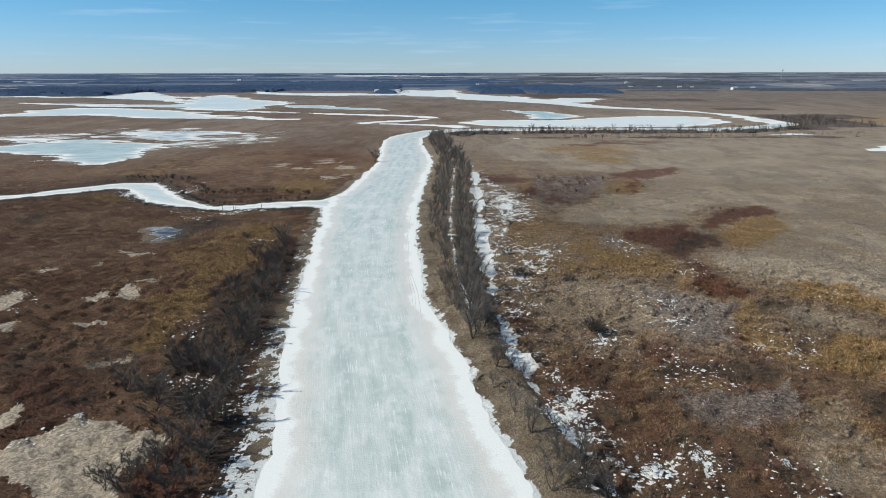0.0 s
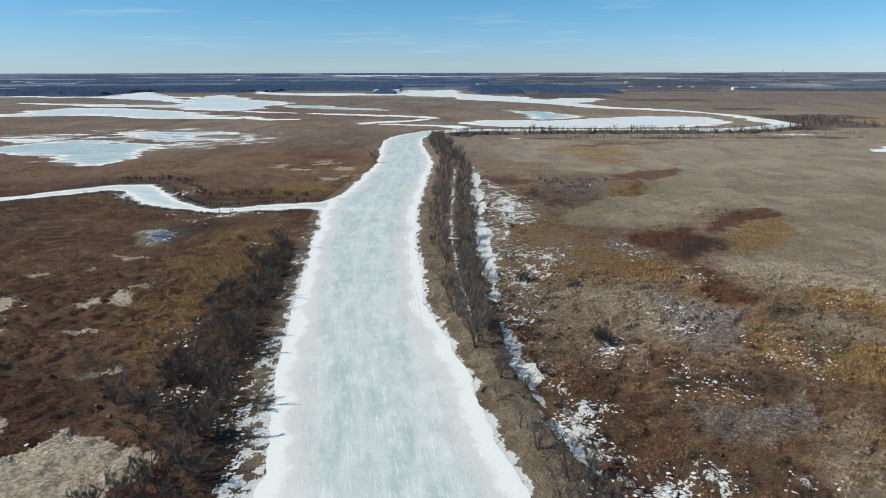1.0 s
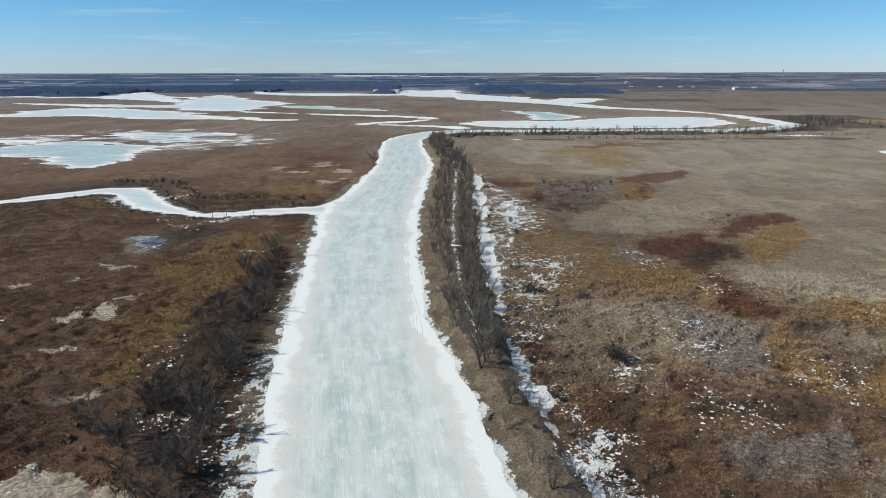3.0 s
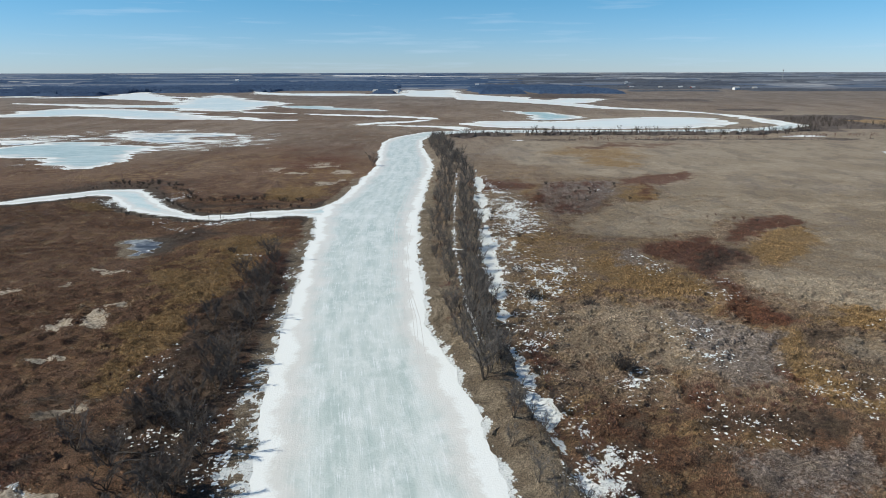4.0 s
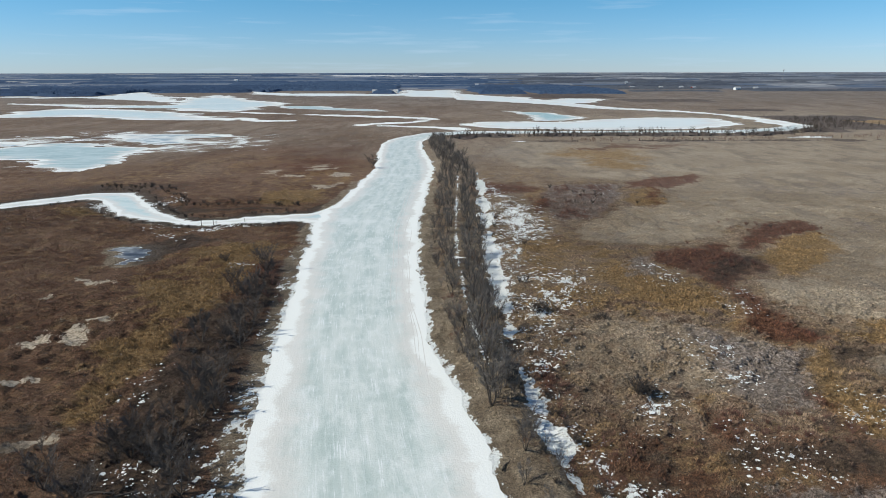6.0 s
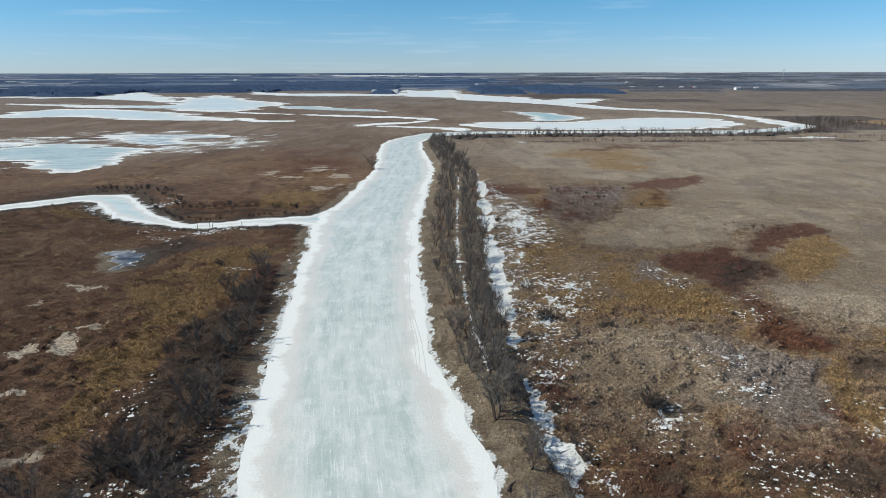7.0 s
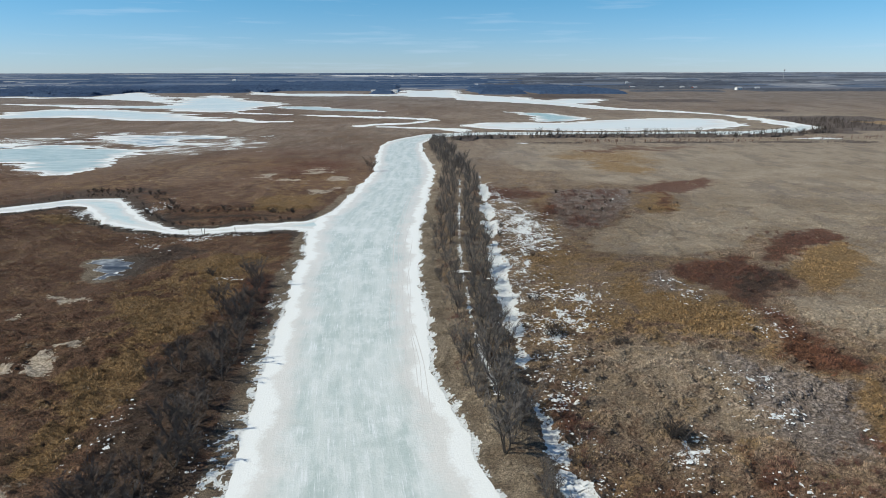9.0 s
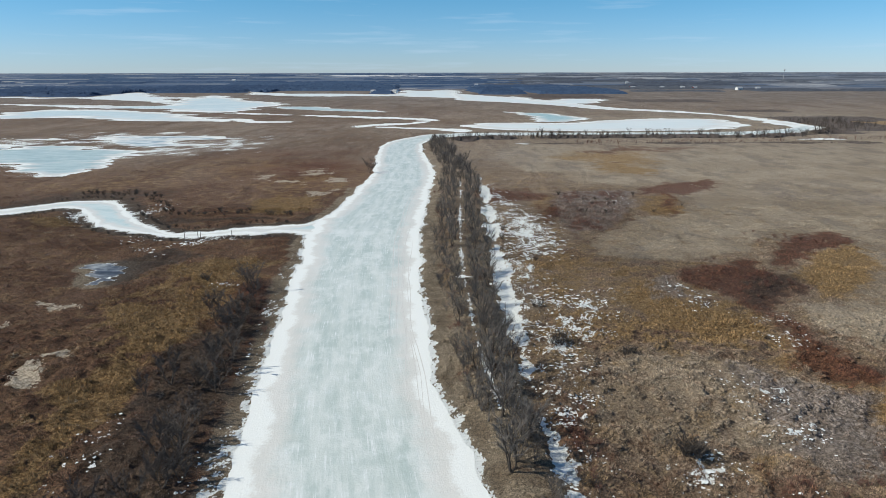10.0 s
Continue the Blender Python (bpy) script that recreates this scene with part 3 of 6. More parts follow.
zone("russet", 0.6, [(37.6, 112.6), (44.8, 111.3), (40.9, 100.5), (35.0, 100.5)])
zone("russet", 0.6, [(56.2, 115.3), (59.3, 112.5), (57.4, 106.2), (52.8, 105.0)])
zone("russet", 0.7, [(14.9, 129.3), (18.4, 127.6), (16.2, 115.4), (13.4, 115.4)])
zone("russet", 0.6, [(17.9, 98.5), (21.2, 100.6), (21.6, 92.5), (18.5, 90.6)])
zone("russet", 0.6, [(20.6, 83.8), (23.2, 83.8), (21.4, 76.4), (19.1, 76.4)])
zone("russet", 0.5, [(-57.7, 71.5), (-58.8, 76.6), (-50.9, 87.3), (-56.1, 98.7), (-73.0, 103.2), (-70.7, 90.9)])
zone("russet", 0.6, [(-41.9, 70.9), (-37.2, 75.2), (-31.3, 73.9), (-29.4, 64.7), (-38.6, 64.7)])
zone("russet", 0.42, [(46.1, 309), (80.2, 312), (64.1, 266), (48.8, 237), (38.0, 237), (37.6, 267)])
zone("ochre", 0.5, [(20.4, 190), (40.7, 205), (57.4, 197), (67.2, 174), (69.3, 155), (70.9, 134.4), (68.4, 107.4), (84.3, 112.4), (72.9, 94.2), (64.5, 100.4), (55.9, 107.4), (63.5, 129.1), (56.6, 144.3), (41.9, 151), (21.5, 146.6), (15.4, 156)])
zone("ochre", 0.55, [(-79.8, 178), (-60.4, 210), (-49.0, 202), (-48.8, 156), (-53.1, 142.7), (-51.2, 123.1), (-52.9, 113.0), (-57.5, 106.6), (-64.9, 124.7), (-64.2, 147.0)])
zone("russet", 0.75, [(65.4, 171), (70.4, 166), (71.1, 146.3), (64.7, 144.2), (62.7, 155)])
zone("dark", 0.42, [(-83.1, 103.2), (-63.8, 113.0), (-49.8, 103.1), (-52.7, 92.7), (-50.1, 85.6), (-63.1, 87.3), (-74.4, 90.9)])
zone("dark", 0.75, [(-42.4, 184), (-38.2, 161), (-36.6, 138.7), (-35.1, 124.6), (-34.3, 112.9), (-33.6, 103.0), (-31.0, 90.8), (-26.0, 75.2), (-23.3, 64.7), (-26.7, 64.7), (-32.2, 75.2), (-38.3, 84.0), (-47.3, 90.8), (-52.7, 92.7), (-54.7, 97.7), (-48.8, 100.8), (-51.2, 120.0), (-52.4, 138.8), (-53.6, 148.2), (-50.3, 161), (-48.5, 178)])
zone("dark", 0.8, [(-94.6, 204), (-80.8, 219), (-69.9, 212), (-79.2, 198), (-78.6, 187), (-85.6, 188)])
zone("dark", 0.5, [(-156, 224), (-141.9, 226), (-131.9, 210), (-143.9, 208)])
zone("dark", 0.5, [(-80.6, 105.5), (-78.8, 111.7), (-74.0, 103.2), (-70.2, 92.8), (-70.7, 90.9)])
zone("dark", 0.8, [(73.3, 193), (86.6, 193), (84.9, 183), (74.8, 177), (66.7, 168), (66.6, 177)])
zone("dark", 1, [(68.6, 130.8), (77.3, 133.3), (75.2, 128.1), (68.7, 124.8)])
zone("dark", 0.7, [(36.0, 100.5), (41.7, 102.7), (52.2, 103.9), (60.6, 100.5), (55.4, 94.3), (43.7, 95.3), (36.2, 92.4)])
zone("dark", 0.55, [(66.6, 94.2), (74.5, 92.3), (65.3, 79.1), (63.8, 87.0)])
zone("dark", 0.7, [(67.8, 115.2), (72.0, 113.8), (67.7, 106.2), (64.9, 108.6)])
zone("dark", 0.5, [(86.6, 130.8), (90.0, 121.0), (88.6, 118.9), (83.2, 125.1)])
zone("dark", 0.55, [(24.7, 102.8), (29.1, 100.6), (24.9, 80.7), (20.2, 71.3), (19.2, 80.7)])
zone("dark", 0.42, [(19.7, 92.5), (31.6, 92.4), (38.0, 92.4), (41.9, 80.6), (48.6, 75.0), (46.3, 63.5), (14.4, 63.6), (14.3, 80.7)])
zone("dark", 0.45, [(33.8, 85.4), (37.1, 80.7), (43.0, 77.7), (36.7, 68.9), (31.5, 70.1)])
zone("ochre", 0.4, [(32.2, 80.7), (40.6, 77.8), (51.7, 72.4), (48.3, 64.5), (31.4, 64.6)])
zone("grey", 1, [(46.1, 309), (80.2, 312), (64.1, 266), (48.8, 237), (38.0, 237), (37.6, 267)])
zone("grey", 0.9, [(47.8, 142.3), (53.7, 136.3), (64.2, 130.9), (54.4, 111.2), (45.4, 110.0), (44.7, 124.3)])
zone("grey", 0.8, [(37.3, 90.6), (47.1, 92.4), (57.3, 94.3), (55.2, 87.0), (45.3, 79.2), (37.9, 80.7), (35.5, 85.4)])
zone("grey", 0.8, [(46.4, 189), (58.8, 196), (51.9, 177), (44.6, 174)])
zone("grey", 0.4, [(137.7, 242), (149.8, 236), (136.3, 217), (124.4, 217)])
zone("pale", 1, [(-61.0, 76.4), (-58.9, 78.0), (-58.0, 79.2), (-55.5, 81.7), (-53.9, 84.8), (-50.7, 84.3), (-46.5, 82.7), (-44.3, 80.6), (-40.9, 79.4), (-38.7, 77.3), (-38.3, 75.2), (-40.1, 73.3), (-41.8, 70.9), (-40.3, 66.9), (-38.1, 63.7), (-47.1, 63.7), (-51.9, 67.1), (-55.5, 68.2), (-61.2, 70.3), (-63.9, 74.0)])
zone("pale", 1, [(-66.7, 84.9), (-65.5, 87.0), (-63.6, 86.5), (-61.8, 83.2), (-63.5, 81.4), (-65.5, 80.7), (-67.8, 84.1)])
zone("pale", 1, [(-101.1, 135.9), (-96.8, 139.0), (-92.3, 132.3), (-95.1, 128.8), (-98.3, 128.1), (-102.6, 134.5)])
zone("pale", 1, [(-82.6, 135.1), (-81.1, 140.9), (-77.4, 138.9), (-76.2, 135.1), (-79.3, 132.6)])
zone("pale", 1, [(-76.2, 148.4), (-73.3, 149.2), (-71.2, 147.0), (-74.2, 146.2)])
zone("pale", 1, [(-76.1, 138.9), (-76.0, 144.1), (-73.1, 143.7), (-70.6, 136.9), (-73.9, 136.9)])
zone("pale", 1, [(-74.4, 118.7), (-73.3, 120.4), (-70.3, 121.3), (-69.2, 119.2), (-72.8, 117.5)])
zone("pale", 1, [(-91.1, 121.1), (-89.2, 123.6), (-86.2, 117.3), (-87.9, 116.4)])
zone("pale", 1, [(-62.0, 102.4), (-58.0, 103.6), (-55.7, 104.9), (-54.3, 103.1), (-59.7, 100.9)])
zone("pale", 0.7, [(-105.1, 157), (-103.1, 161), (-100.4, 157), (-102.9, 155)])
zone("pale", 0.7, [(-93.7, 173), (-82.1, 174), (-81.7, 171), (-91.5, 170)])
zone("pale", 0.6, [(-93.9, 164), (-91.9, 165), (-89.8, 161), (-92.2, 161)])
zone("reedy", 0.95, [(51.3, 499), (173, 468), (410, 507), (119.6, 137.9), (102.4, 138.0), (84.8, 146.2), (75.9, 151), (72.8, 160), (73.7, 174), (83.3, 174), (107.9, 190), (127.8, 231), (118.6, 253), (83.2, 213), (59.5, 205), (39.5, 209), (40.1, 224), (65.0, 260), (76.8, 260), (126.1, 330), (93.1, 352), (37.7, 364), (25.5, 434)])
zone("reedy", 0.7, [(29.8, 146.5), (44.8, 151), (55.8, 142.2), (64.2, 130.9), (54.4, 111.2), (35.1, 115.4), (24.0, 115.4), (17.3, 124.4), (20.4, 138.4)])
zone("reedy", 0.9, [(74.5, 129.1), (81.6, 130.8), (85.0, 124.1), (87.9, 116.6), (88.6, 112.4), (79.5, 115.2), (72.6, 118.9), (72.5, 124.1)])
zone("reedy", 0.65, [(57.1, 90.5), (65.4, 92.3), (60.6, 80.6), (62.4, 75.0), (54.3, 63.5), (46.1, 66.6), (46.3, 75.0), (51.7, 83.7)])
zone("snowy", 1.5, [(31.0, 113.5), (33.5, 114.0), (33.5, 111.5), (31.0, 111.5)])
zone("snowy", 1.05, [(18.2, 331), (24.6, 283), (36.3, 248), (29.9, 209), (21.9, 205), (19.9, 177), (14.1, 177), (14.6, 243)])
zone("snowy", 0.85, [(12.5, 177), (35.0, 183), (32.4, 161), (23.6, 142.4), (18.6, 134.6), (12.6, 138.5)])
zone("snowy", 0.9, [(10.6, 138.5), (23.0, 138.4), (16.4, 112.7), (19.7, 92.5), (25.2, 92.4), (24.4, 82.2), (24.5, 73.8), (17.0, 77.8), (14.2, 92.5), (12.0, 118.3)])
zone("snowy", 0.85, [(20.8, 80.7), (25.3, 76.4), (33.1, 72.5), (31.0, 63.6), (20.3, 63.6), (17.0, 73.8)])
zone("snowy", 0.62, [(38.2, 107.5), (50.7, 102.7), (46.3, 90.5), (35.5, 90.6)])
zone("snowy", 0.8, [(57.4, 118.1), (71.3, 112.5), (63.5, 100.4), (56.9, 107.4)])
zone("snowy", 0.65, [(41.9, 140.3), (53.1, 134.5), (49.6, 112.6), (41.6, 118.2)])
zone("snowy", 0.85, [(43.5, 72.5), (48.0, 71.2), (46.3, 63.5), (40.3, 63.5)])
zone("snowy", 0.75, [(33.3, 79.2), (38.9, 73.7), (33.0, 63.5), (29.2, 67.8)])
zone("snowy", 0.7, [(89.3, 140.8), (94.0, 138.8), (90.8, 133.6), (86.0, 135.1)])
zone("snowy", 0.9, [(50.5, 185), (55.7, 185), (55.5, 170), (50.3, 171)])
zone("snowy", 0.55, [(71.8, 312), (76.5, 308), (71.1, 280), (59.1, 260), (53.7, 263)])
zone("snowy", 0.8, [(62.5, 163), (68.4, 164), (64.6, 151), (59.7, 153)])
zone("snowy", 0.55, [(24.0, 115.4), (34.4, 112.6), (33.7, 102.8), (22.2, 100.6)])
zone("snowy", 1.2, [(-136.8, 263), (-138.6, 275), (-126.0, 256), (-124.7, 248)])
zone("snowy", 1.0, [(-112.9, 265), (-112.1, 287), (-106.8, 280), (-104.7, 260)])
zone("snowy", 0.6, [(-58.6, 184), (-54.5, 202), (-51.4, 196), (-53.4, 175)])
zone("snowy", 0.65, [(-54.0, 115.7), (-51.8, 123.1), (-49.3, 127.9), (-48.4, 115.7), (-50.2, 107.8)])
zone("snowy", 0.6, [(-49.3, 99.8), (-36.7, 103.0), (-31.0, 90.8), (-43.7, 90.8)])
zone("snowy", 0.9, [(-41.4, 100.8), (-34.6, 103.0), (-35.0, 115.6), (-33.9, 124.6), (-28.6, 103.0), (-27.4, 90.8), (-26.4, 77.9), (-22.0, 64.7), (-26.0, 64.7), (-30.5, 80.9)])
zone("snowy", 0.8, [(-60.7, 76.0), (-58.9, 78.0), (-58.0, 79.2), (-55.5, 81.7), (-53.6, 84.3), (-52.2, 83.2), (-55.4, 80.2), (-57.7, 77.3), (-59.8, 74.6)])
zone("snowy", 0.55, [(-104.5, 141.0), (-100.3, 147.2), (-89.5, 129.8), (-87.5, 115.8)])

# ---- ice and ground ----
def ice_strip(name, left, right, material, label, z=0.0, pairs=None, wobble=1.0, across=20, narrow=0.0):
    """A sheet of ice between two banks, with ragged edges. Returns its outline."""
    step = lambda x, y: max(0.45, abs(y) * 0.004)
    a, b = curve_through(left, step), curve_through(right, step)
    n = max(len(a), len(b))
    t = np.linspace(0, 1, n)
    ta, tb = t, t
    if pairs:
        at = lambda line, points, k: np.argmin(np.hypot(*(line - np.array(points[k])).T)) / (len(line) - 1.0)
        ka = [at(a, left, i) for i, _ in pairs]
        kb = [at(b, right, j) for _, j in pairs]
        steps = np.linspace(0, 1, len(pairs))
        ia = np.interp(t, steps, ka) * (len(a) - 1)
        ib = np.interp(t, steps, kb) * (len(b) - 1)
        pa = np.stack([np.interp(ia, np.arange(len(a)), a[:, k]) for k in (0, 1)], -1)
        pb = np.stack([np.interp(ib, np.arange(len(b)), b[:, k]) for k in (0, 1)], -1)
    else:
        pa, pb = along(a, ta), along(b, tb)
    pa, pb = pa + (pb - pa) * narrow, pb + (pa - pb) * narrow
    d = pb - pa
    # the run of the stream, evened out, for streaks along it
    pad = min(40, n // 4)
    mid = np.stack([np.convolve(np.pad((pa + pb)[:, k] / 2, pad, "reflect", reflect_type="odd"), np.ones(2 * pad + 1) / (2 * pad + 1), "valid") for k in (0, 1)], -1)
    run = np.gradient(mid, axis=0)
    run = run / np.hypot(*run.T)[:, None]
    wide = np.hypot(*d.T)[:, None]
    unit = d / np.maximum(wide, 1e-6)
    for p, sign, seed in ((pa, 1, 3), (pb, -1, 5)):
        amp = np.minimum(np.clip(np.abs(p[:, 1]) * 0.004, 0.5, 0.9) * wobble, 0.3 * wide[:, 0])
        jag = fractal(p[:, 0], p[:, 1], 9.0 if p[0, 1] < 300 else 40.0, seed, 5) - 0.5
        jag = jag + 0.9 * (fractal(p[:, 0], p[:, 1], 2.6, seed + 1, 3) - 0.5)
        p += unit * (sign * 2.0 * amp * jag)[:, None] * np.clip(wide / 6.0, 0, 1)
    u = 0.5 - 0.5 * np.cos(np.pi * np.linspace(0, 1, across + 1))
    grid = pa[:, None] * (1 - u)[None, :, None] + pb[:, None] * u[None, :, None]
    s = np.concatenate([[0], np.cumsum(np.hypot(*np.diff(mid, axis=0).T))])
    off = grid - mid[:, None]
    lane = off[..., 0] * run[:, None, 1] - off[..., 1] * run[:, None, 0]
    reach = s[:, None] + off[..., 0] * run[:, None, 0] + off[..., 1] * run[:, None, 1]
    m = across + 1
    x, y = grid[..., 0].ravel(), grid[..., 1].ravel()
    idx = np.arange(n * m).reshape(n, m)
    faces = np.stack([idx[:-1, :-1], idx[:-1, 1:], idx[1:, 1:], idx[1:, :-1]], -1).reshape(-1, 4)
    outline = np.vstack([pa, pb[::-1]])
    edge = (np.minimum(u, 1 - u)[None, :] * wide).ravel()
    me = fill(bpy.data.meshes.new(name), np.stack([x, y, np.full(x.shape, z)], -1), faces)
    flip = np.sign(np.median((grid[:-1, 1:, 0] - grid[:-1, :-1, 0]) * (grid[1:, :-1, 1] - grid[:-1, :-1, 1]) - (grid[:-1, 1:, 1] - grid[:-1, :-1, 1]) * (grid[1:, :-1, 0] - grid[:-1, :-1, 0])))
    if flip < 0:
        me.flip_normals()
    uv = me.uv_layers.new(name="UVMap")
    corner = np.empty(len(me.loops), np.int32)
    me.loops.foreach_get("vertex_index", corner)
    flat = np.stack([lane.ravel(), reach.ravel()], -1).astype(np.float32)
    uv.data.foreach_set("uv", flat[corner].ravel())
    ICE.append((outline, me, edge, x, y))
    tagged(part(name, me, material), label, "frozen water", kind="structure")
    return outline


def ice_sheet(name, far, near, material, label, z, ragged, cell, isles=0.0):
    """Ice with a torn shore and islets inside an outline given by its far and near shores."""
    step = lambda x, y: 8.0
    outline = np.vstack([curve_through(far, step), curve_through(near, step)[::-1]])
    lo, hi = outline.min(0) - ragged * 2, outline.max(0) + ragged * 2
    xs, ys = np.arange(lo[0], hi[0], cell), np.arange(lo[1], hi[1], cell)
    x, y = (v.ravel() for v in np.meshgrid(xs, ys))
    edge = inside_by(x, y, outline)
    edge = edge + ragged * (6.0 * (fractal(x * 0.36, y, ragged * 2.6, 91, 4) - 0.5) + 2.5 * (fractal(x * 0.42, y, ragged * 0.7, 93, 3) - 0.5))
    if isles:
        edge = np.minimum(edge, ragged * 5.0 * (fractal(x * 0.35, y, 26.0, 92, 5) - isles))
    idx = np.arange(len(x)).reshape(len(ys), len(xs))
    faces = np.stack([idx[:-1, :-1], idx[:-1, 1:], idx[1:, 1:], idx[1:, :-1]], -1).reshape(-1, 4)
    faces = faces[edge[faces].mean(1) > 0]
    used, faces = np.unique(faces, return_inverse=True)
    x, y, edge, faces = x[used], y[used], np.maximum(edge[used], 0), faces.reshape(-1, 4)
    me = fill(bpy.data.meshes.new(name), np.stack([x, y, np.full(x.shape, z)], -1), faces)
    uv = me.uv_layers.new(name="UVMap")
    uv.data.foreach_set("uv", np.stack([y, x], -1).astype(np.float32)[faces.ravel()].ravel())
    ICE.append((outline, me, edge, x, y))
    tagged(part(name, me, material), label, "frozen water", kind="structure")


ICE = []
RIVER_PAIRS = [(k, k) for k in range(6)] + [(i + 5, j + 5) for i, j in ((8, 11), (11, 15), (14, 17), (17, 19), (20, 22), (23, 24), (24, 25), (25, 26), (26, 27), (27, 28), (28, 29), (30, 31))]
ice_strip("frozen_river", RIVER_LEFT, RIVER_RIGHT, M_RIVER, "wide frozen river with blue-grey ice and snowy margins", 0.0, RIVER_PAIRS, 1.7, 36)
ice_strip("frozen_creek", CREEK_FAR, CREEK_NEAR, M_CREEK, "narrow winding frozen creek with white edges", -0.012, None, 1.9, 20, 0.13)
ice_sheet("frozen_channel", CHANNEL_FAR, CHANNEL_NEAR, M_SNOWICE, "long curving frozen channel covered in snow", -0.032, 3.0, 3.0)
ice_sheet("frozen_channel_arm", CHANNEL_ARM_FAR, CHANNEL_ARM_NEAR, M_SNOWICE, "snow-covered side arm of the frozen channel", -0.044, 8.0, 4.0)
ice_sheet("oval_pond", OVAL_FAR, OVAL_NEAR, M_SNOWICE, "long oval pond covered in white snow", -0.056, 4.0, 2.4)
ice_sheet("small_pond", TEAL_FAR, TEAL_NEAR, M_TEAL, "small pond of bare blue-green ice", -0.068, 5.0, 2.4)
ice_sheet("marsh_pond", PONDA_FAR, PONDA_NEAR, M_POND, "shallow marsh pond of pale ice with ragged snow edges", -0.080, 6.0, 1.8)
ice_sheet("marsh_pond_strip", PONDA2_FAR, PONDA2_NEAR, M_BROKEN, "strip of broken pond ice among dry sedge", -0.092, 7.0, 1.5, 0.5)
ice_sheet("broken_pond", PONDB_FAR, PONDB_NEAR, M_BROKEN, "broken pond ice with snow and tufts of sedge", -0.104, 7.0, 1.4, 0.53)
ice_sheet("lake_arm", ARM_FAR, ARM_NEAR, M_SNOWICE, "snowy arm of a distant frozen lake", -0.116, 12.0, 4.5)
ice_sheet("frozen_lake", LAKE_FAR, LAKE_NEAR, M_LAKE, "distant frozen lake of pale blue ice", -0.128, 12.0, 4.0)
ice_sheet("lower_lake", LOWLAKE_FAR, LOWLAKE_NEAR, M_LAKE, "long frozen lake arm with white shore", -0.140, 9.0, 3.2)
ice_sheet("far_lake", FARLAKE_FAR, FARLAKE_NEAR, M_SNOWICE, "far frozen lake in front of dark woods", -0.152, 12.0, 5.0)
ice_sheet("slough", SLOUGH_FAR, SLOUGH_NEAR, M_POND, "thin slough of blue ice in the marsh", -0.164, 7.0, 3.2)
ice_sheet("brook", BROOK_FAR, BROOK_NEAR, M_SNOWICE, "thin frozen brook across the marsh", -0.176, 4.0, 2.5)
ice_sheet("brook_bend", BROOKB_FAR, BROOKB_NEAR, M_SNOWICE, "bend of a thin frozen brook", -0.188, 3.0, 2.0)
ice_sheet("brook_mouth", BROOKC_FAR, BROOKC_NEAR, M_SNOWICE, "mouth of a thin frozen brook", -0.200, 2.5, 1.6)
ice_sheet("west_slough", WEST_FAR, WEST_NEAR, M_SNOWICE, "short snowy slough in the marsh", -0.212, 5.0, 2.5)
ice_sheet("marsh_pool", POOL_FAR, POOL_NEAR, M_POOL, "small frozen pool of dark blue ice in the sedge", 0.02, 1.6, 0.4)
ice_sheet("east_pond", EAST_FAR, EAST_NEAR, M_SNOWICE, "frozen pond at the edge of the reed field", -0.05, 3.0, 2.0)
for outline, me, edge, x, y in ICE[:2]:
    for other, mesh, *_ in ICE[:2]:
        if mesh is not me:
            near = (x > other[:, 0].min()) & (x < other[:, 0].max()) & (y > other[:, 1].min()) & (y < other[:, 1].max())
            edge[near] = np.maximum(edge[near], inside_by(x[near], y[near], other[::2]))
for outline, me, edge, *_ in ICE:
    give(me, "edge", edge)
OUTLINES = [o[::2] if len(o) > 260 else o for o, *_ in ICE]
DIKE_LINE = curve_through(DIKE, lambda x, y: 6.0)
DITCH_LINE = curve_through(DITCH, lambda x, y: 6.0)
TRAIL_LINE = DIKE_LINE[(DIKE_LINE[:, 1] > 125) & (DIKE_LINE[:, 1] < 335) & (DIKE_LINE[:, 0] < 10)]
LEFT_BANK, RIGHT_BANK = np.array(RIVER_LEFT, float), np.array(RIVER_RIGHT, float)


def shore(x, y):
    """Distance to the nearest ice, in metres; negative on it. Far from any ice 60."""
    best = np.full(x.shape, 60.0)
    for o in OUTLINES:
        lo, hi = o.min(0) - 45, o.max(0) + 45
        near = (x > lo[0]) & (x < hi[0]) & (y > lo[1]) & (y < hi[1])
        if near.any():
            best[near] = np.minimum(best[near], -inside_by(x[near], y[near], o))
    return best


def near_line(x, y, line, reach):
    d = np.full(x.shape, reach + 1.0)
    lo, hi = line.min(0) - reach, line.max(0) + reach
    near = (x > lo[0]) & (x < hi[0]) & (y > lo[1]) & (y < hi[1])
    d[near] = line_distance(x[near], y[near], line)
    return d


def hummocks(x, y):
    """Rounded tussocks, broader far off; about 0 to 1."""
    near = 1 - smooth(140, 190, np.abs(y))
    small = smooth(0.3, 0.68, fractal(x, y, 2.1, 25, 2))
    broad = smooth(0.3, 0.7, fractal(x, y, 4.5, 27, 3))
    return 0.8 * small * near + 0.6 * broad * (1 - near) + 0.35 * (fractal(x, y, 5.0, 26, 3) - 0.5)


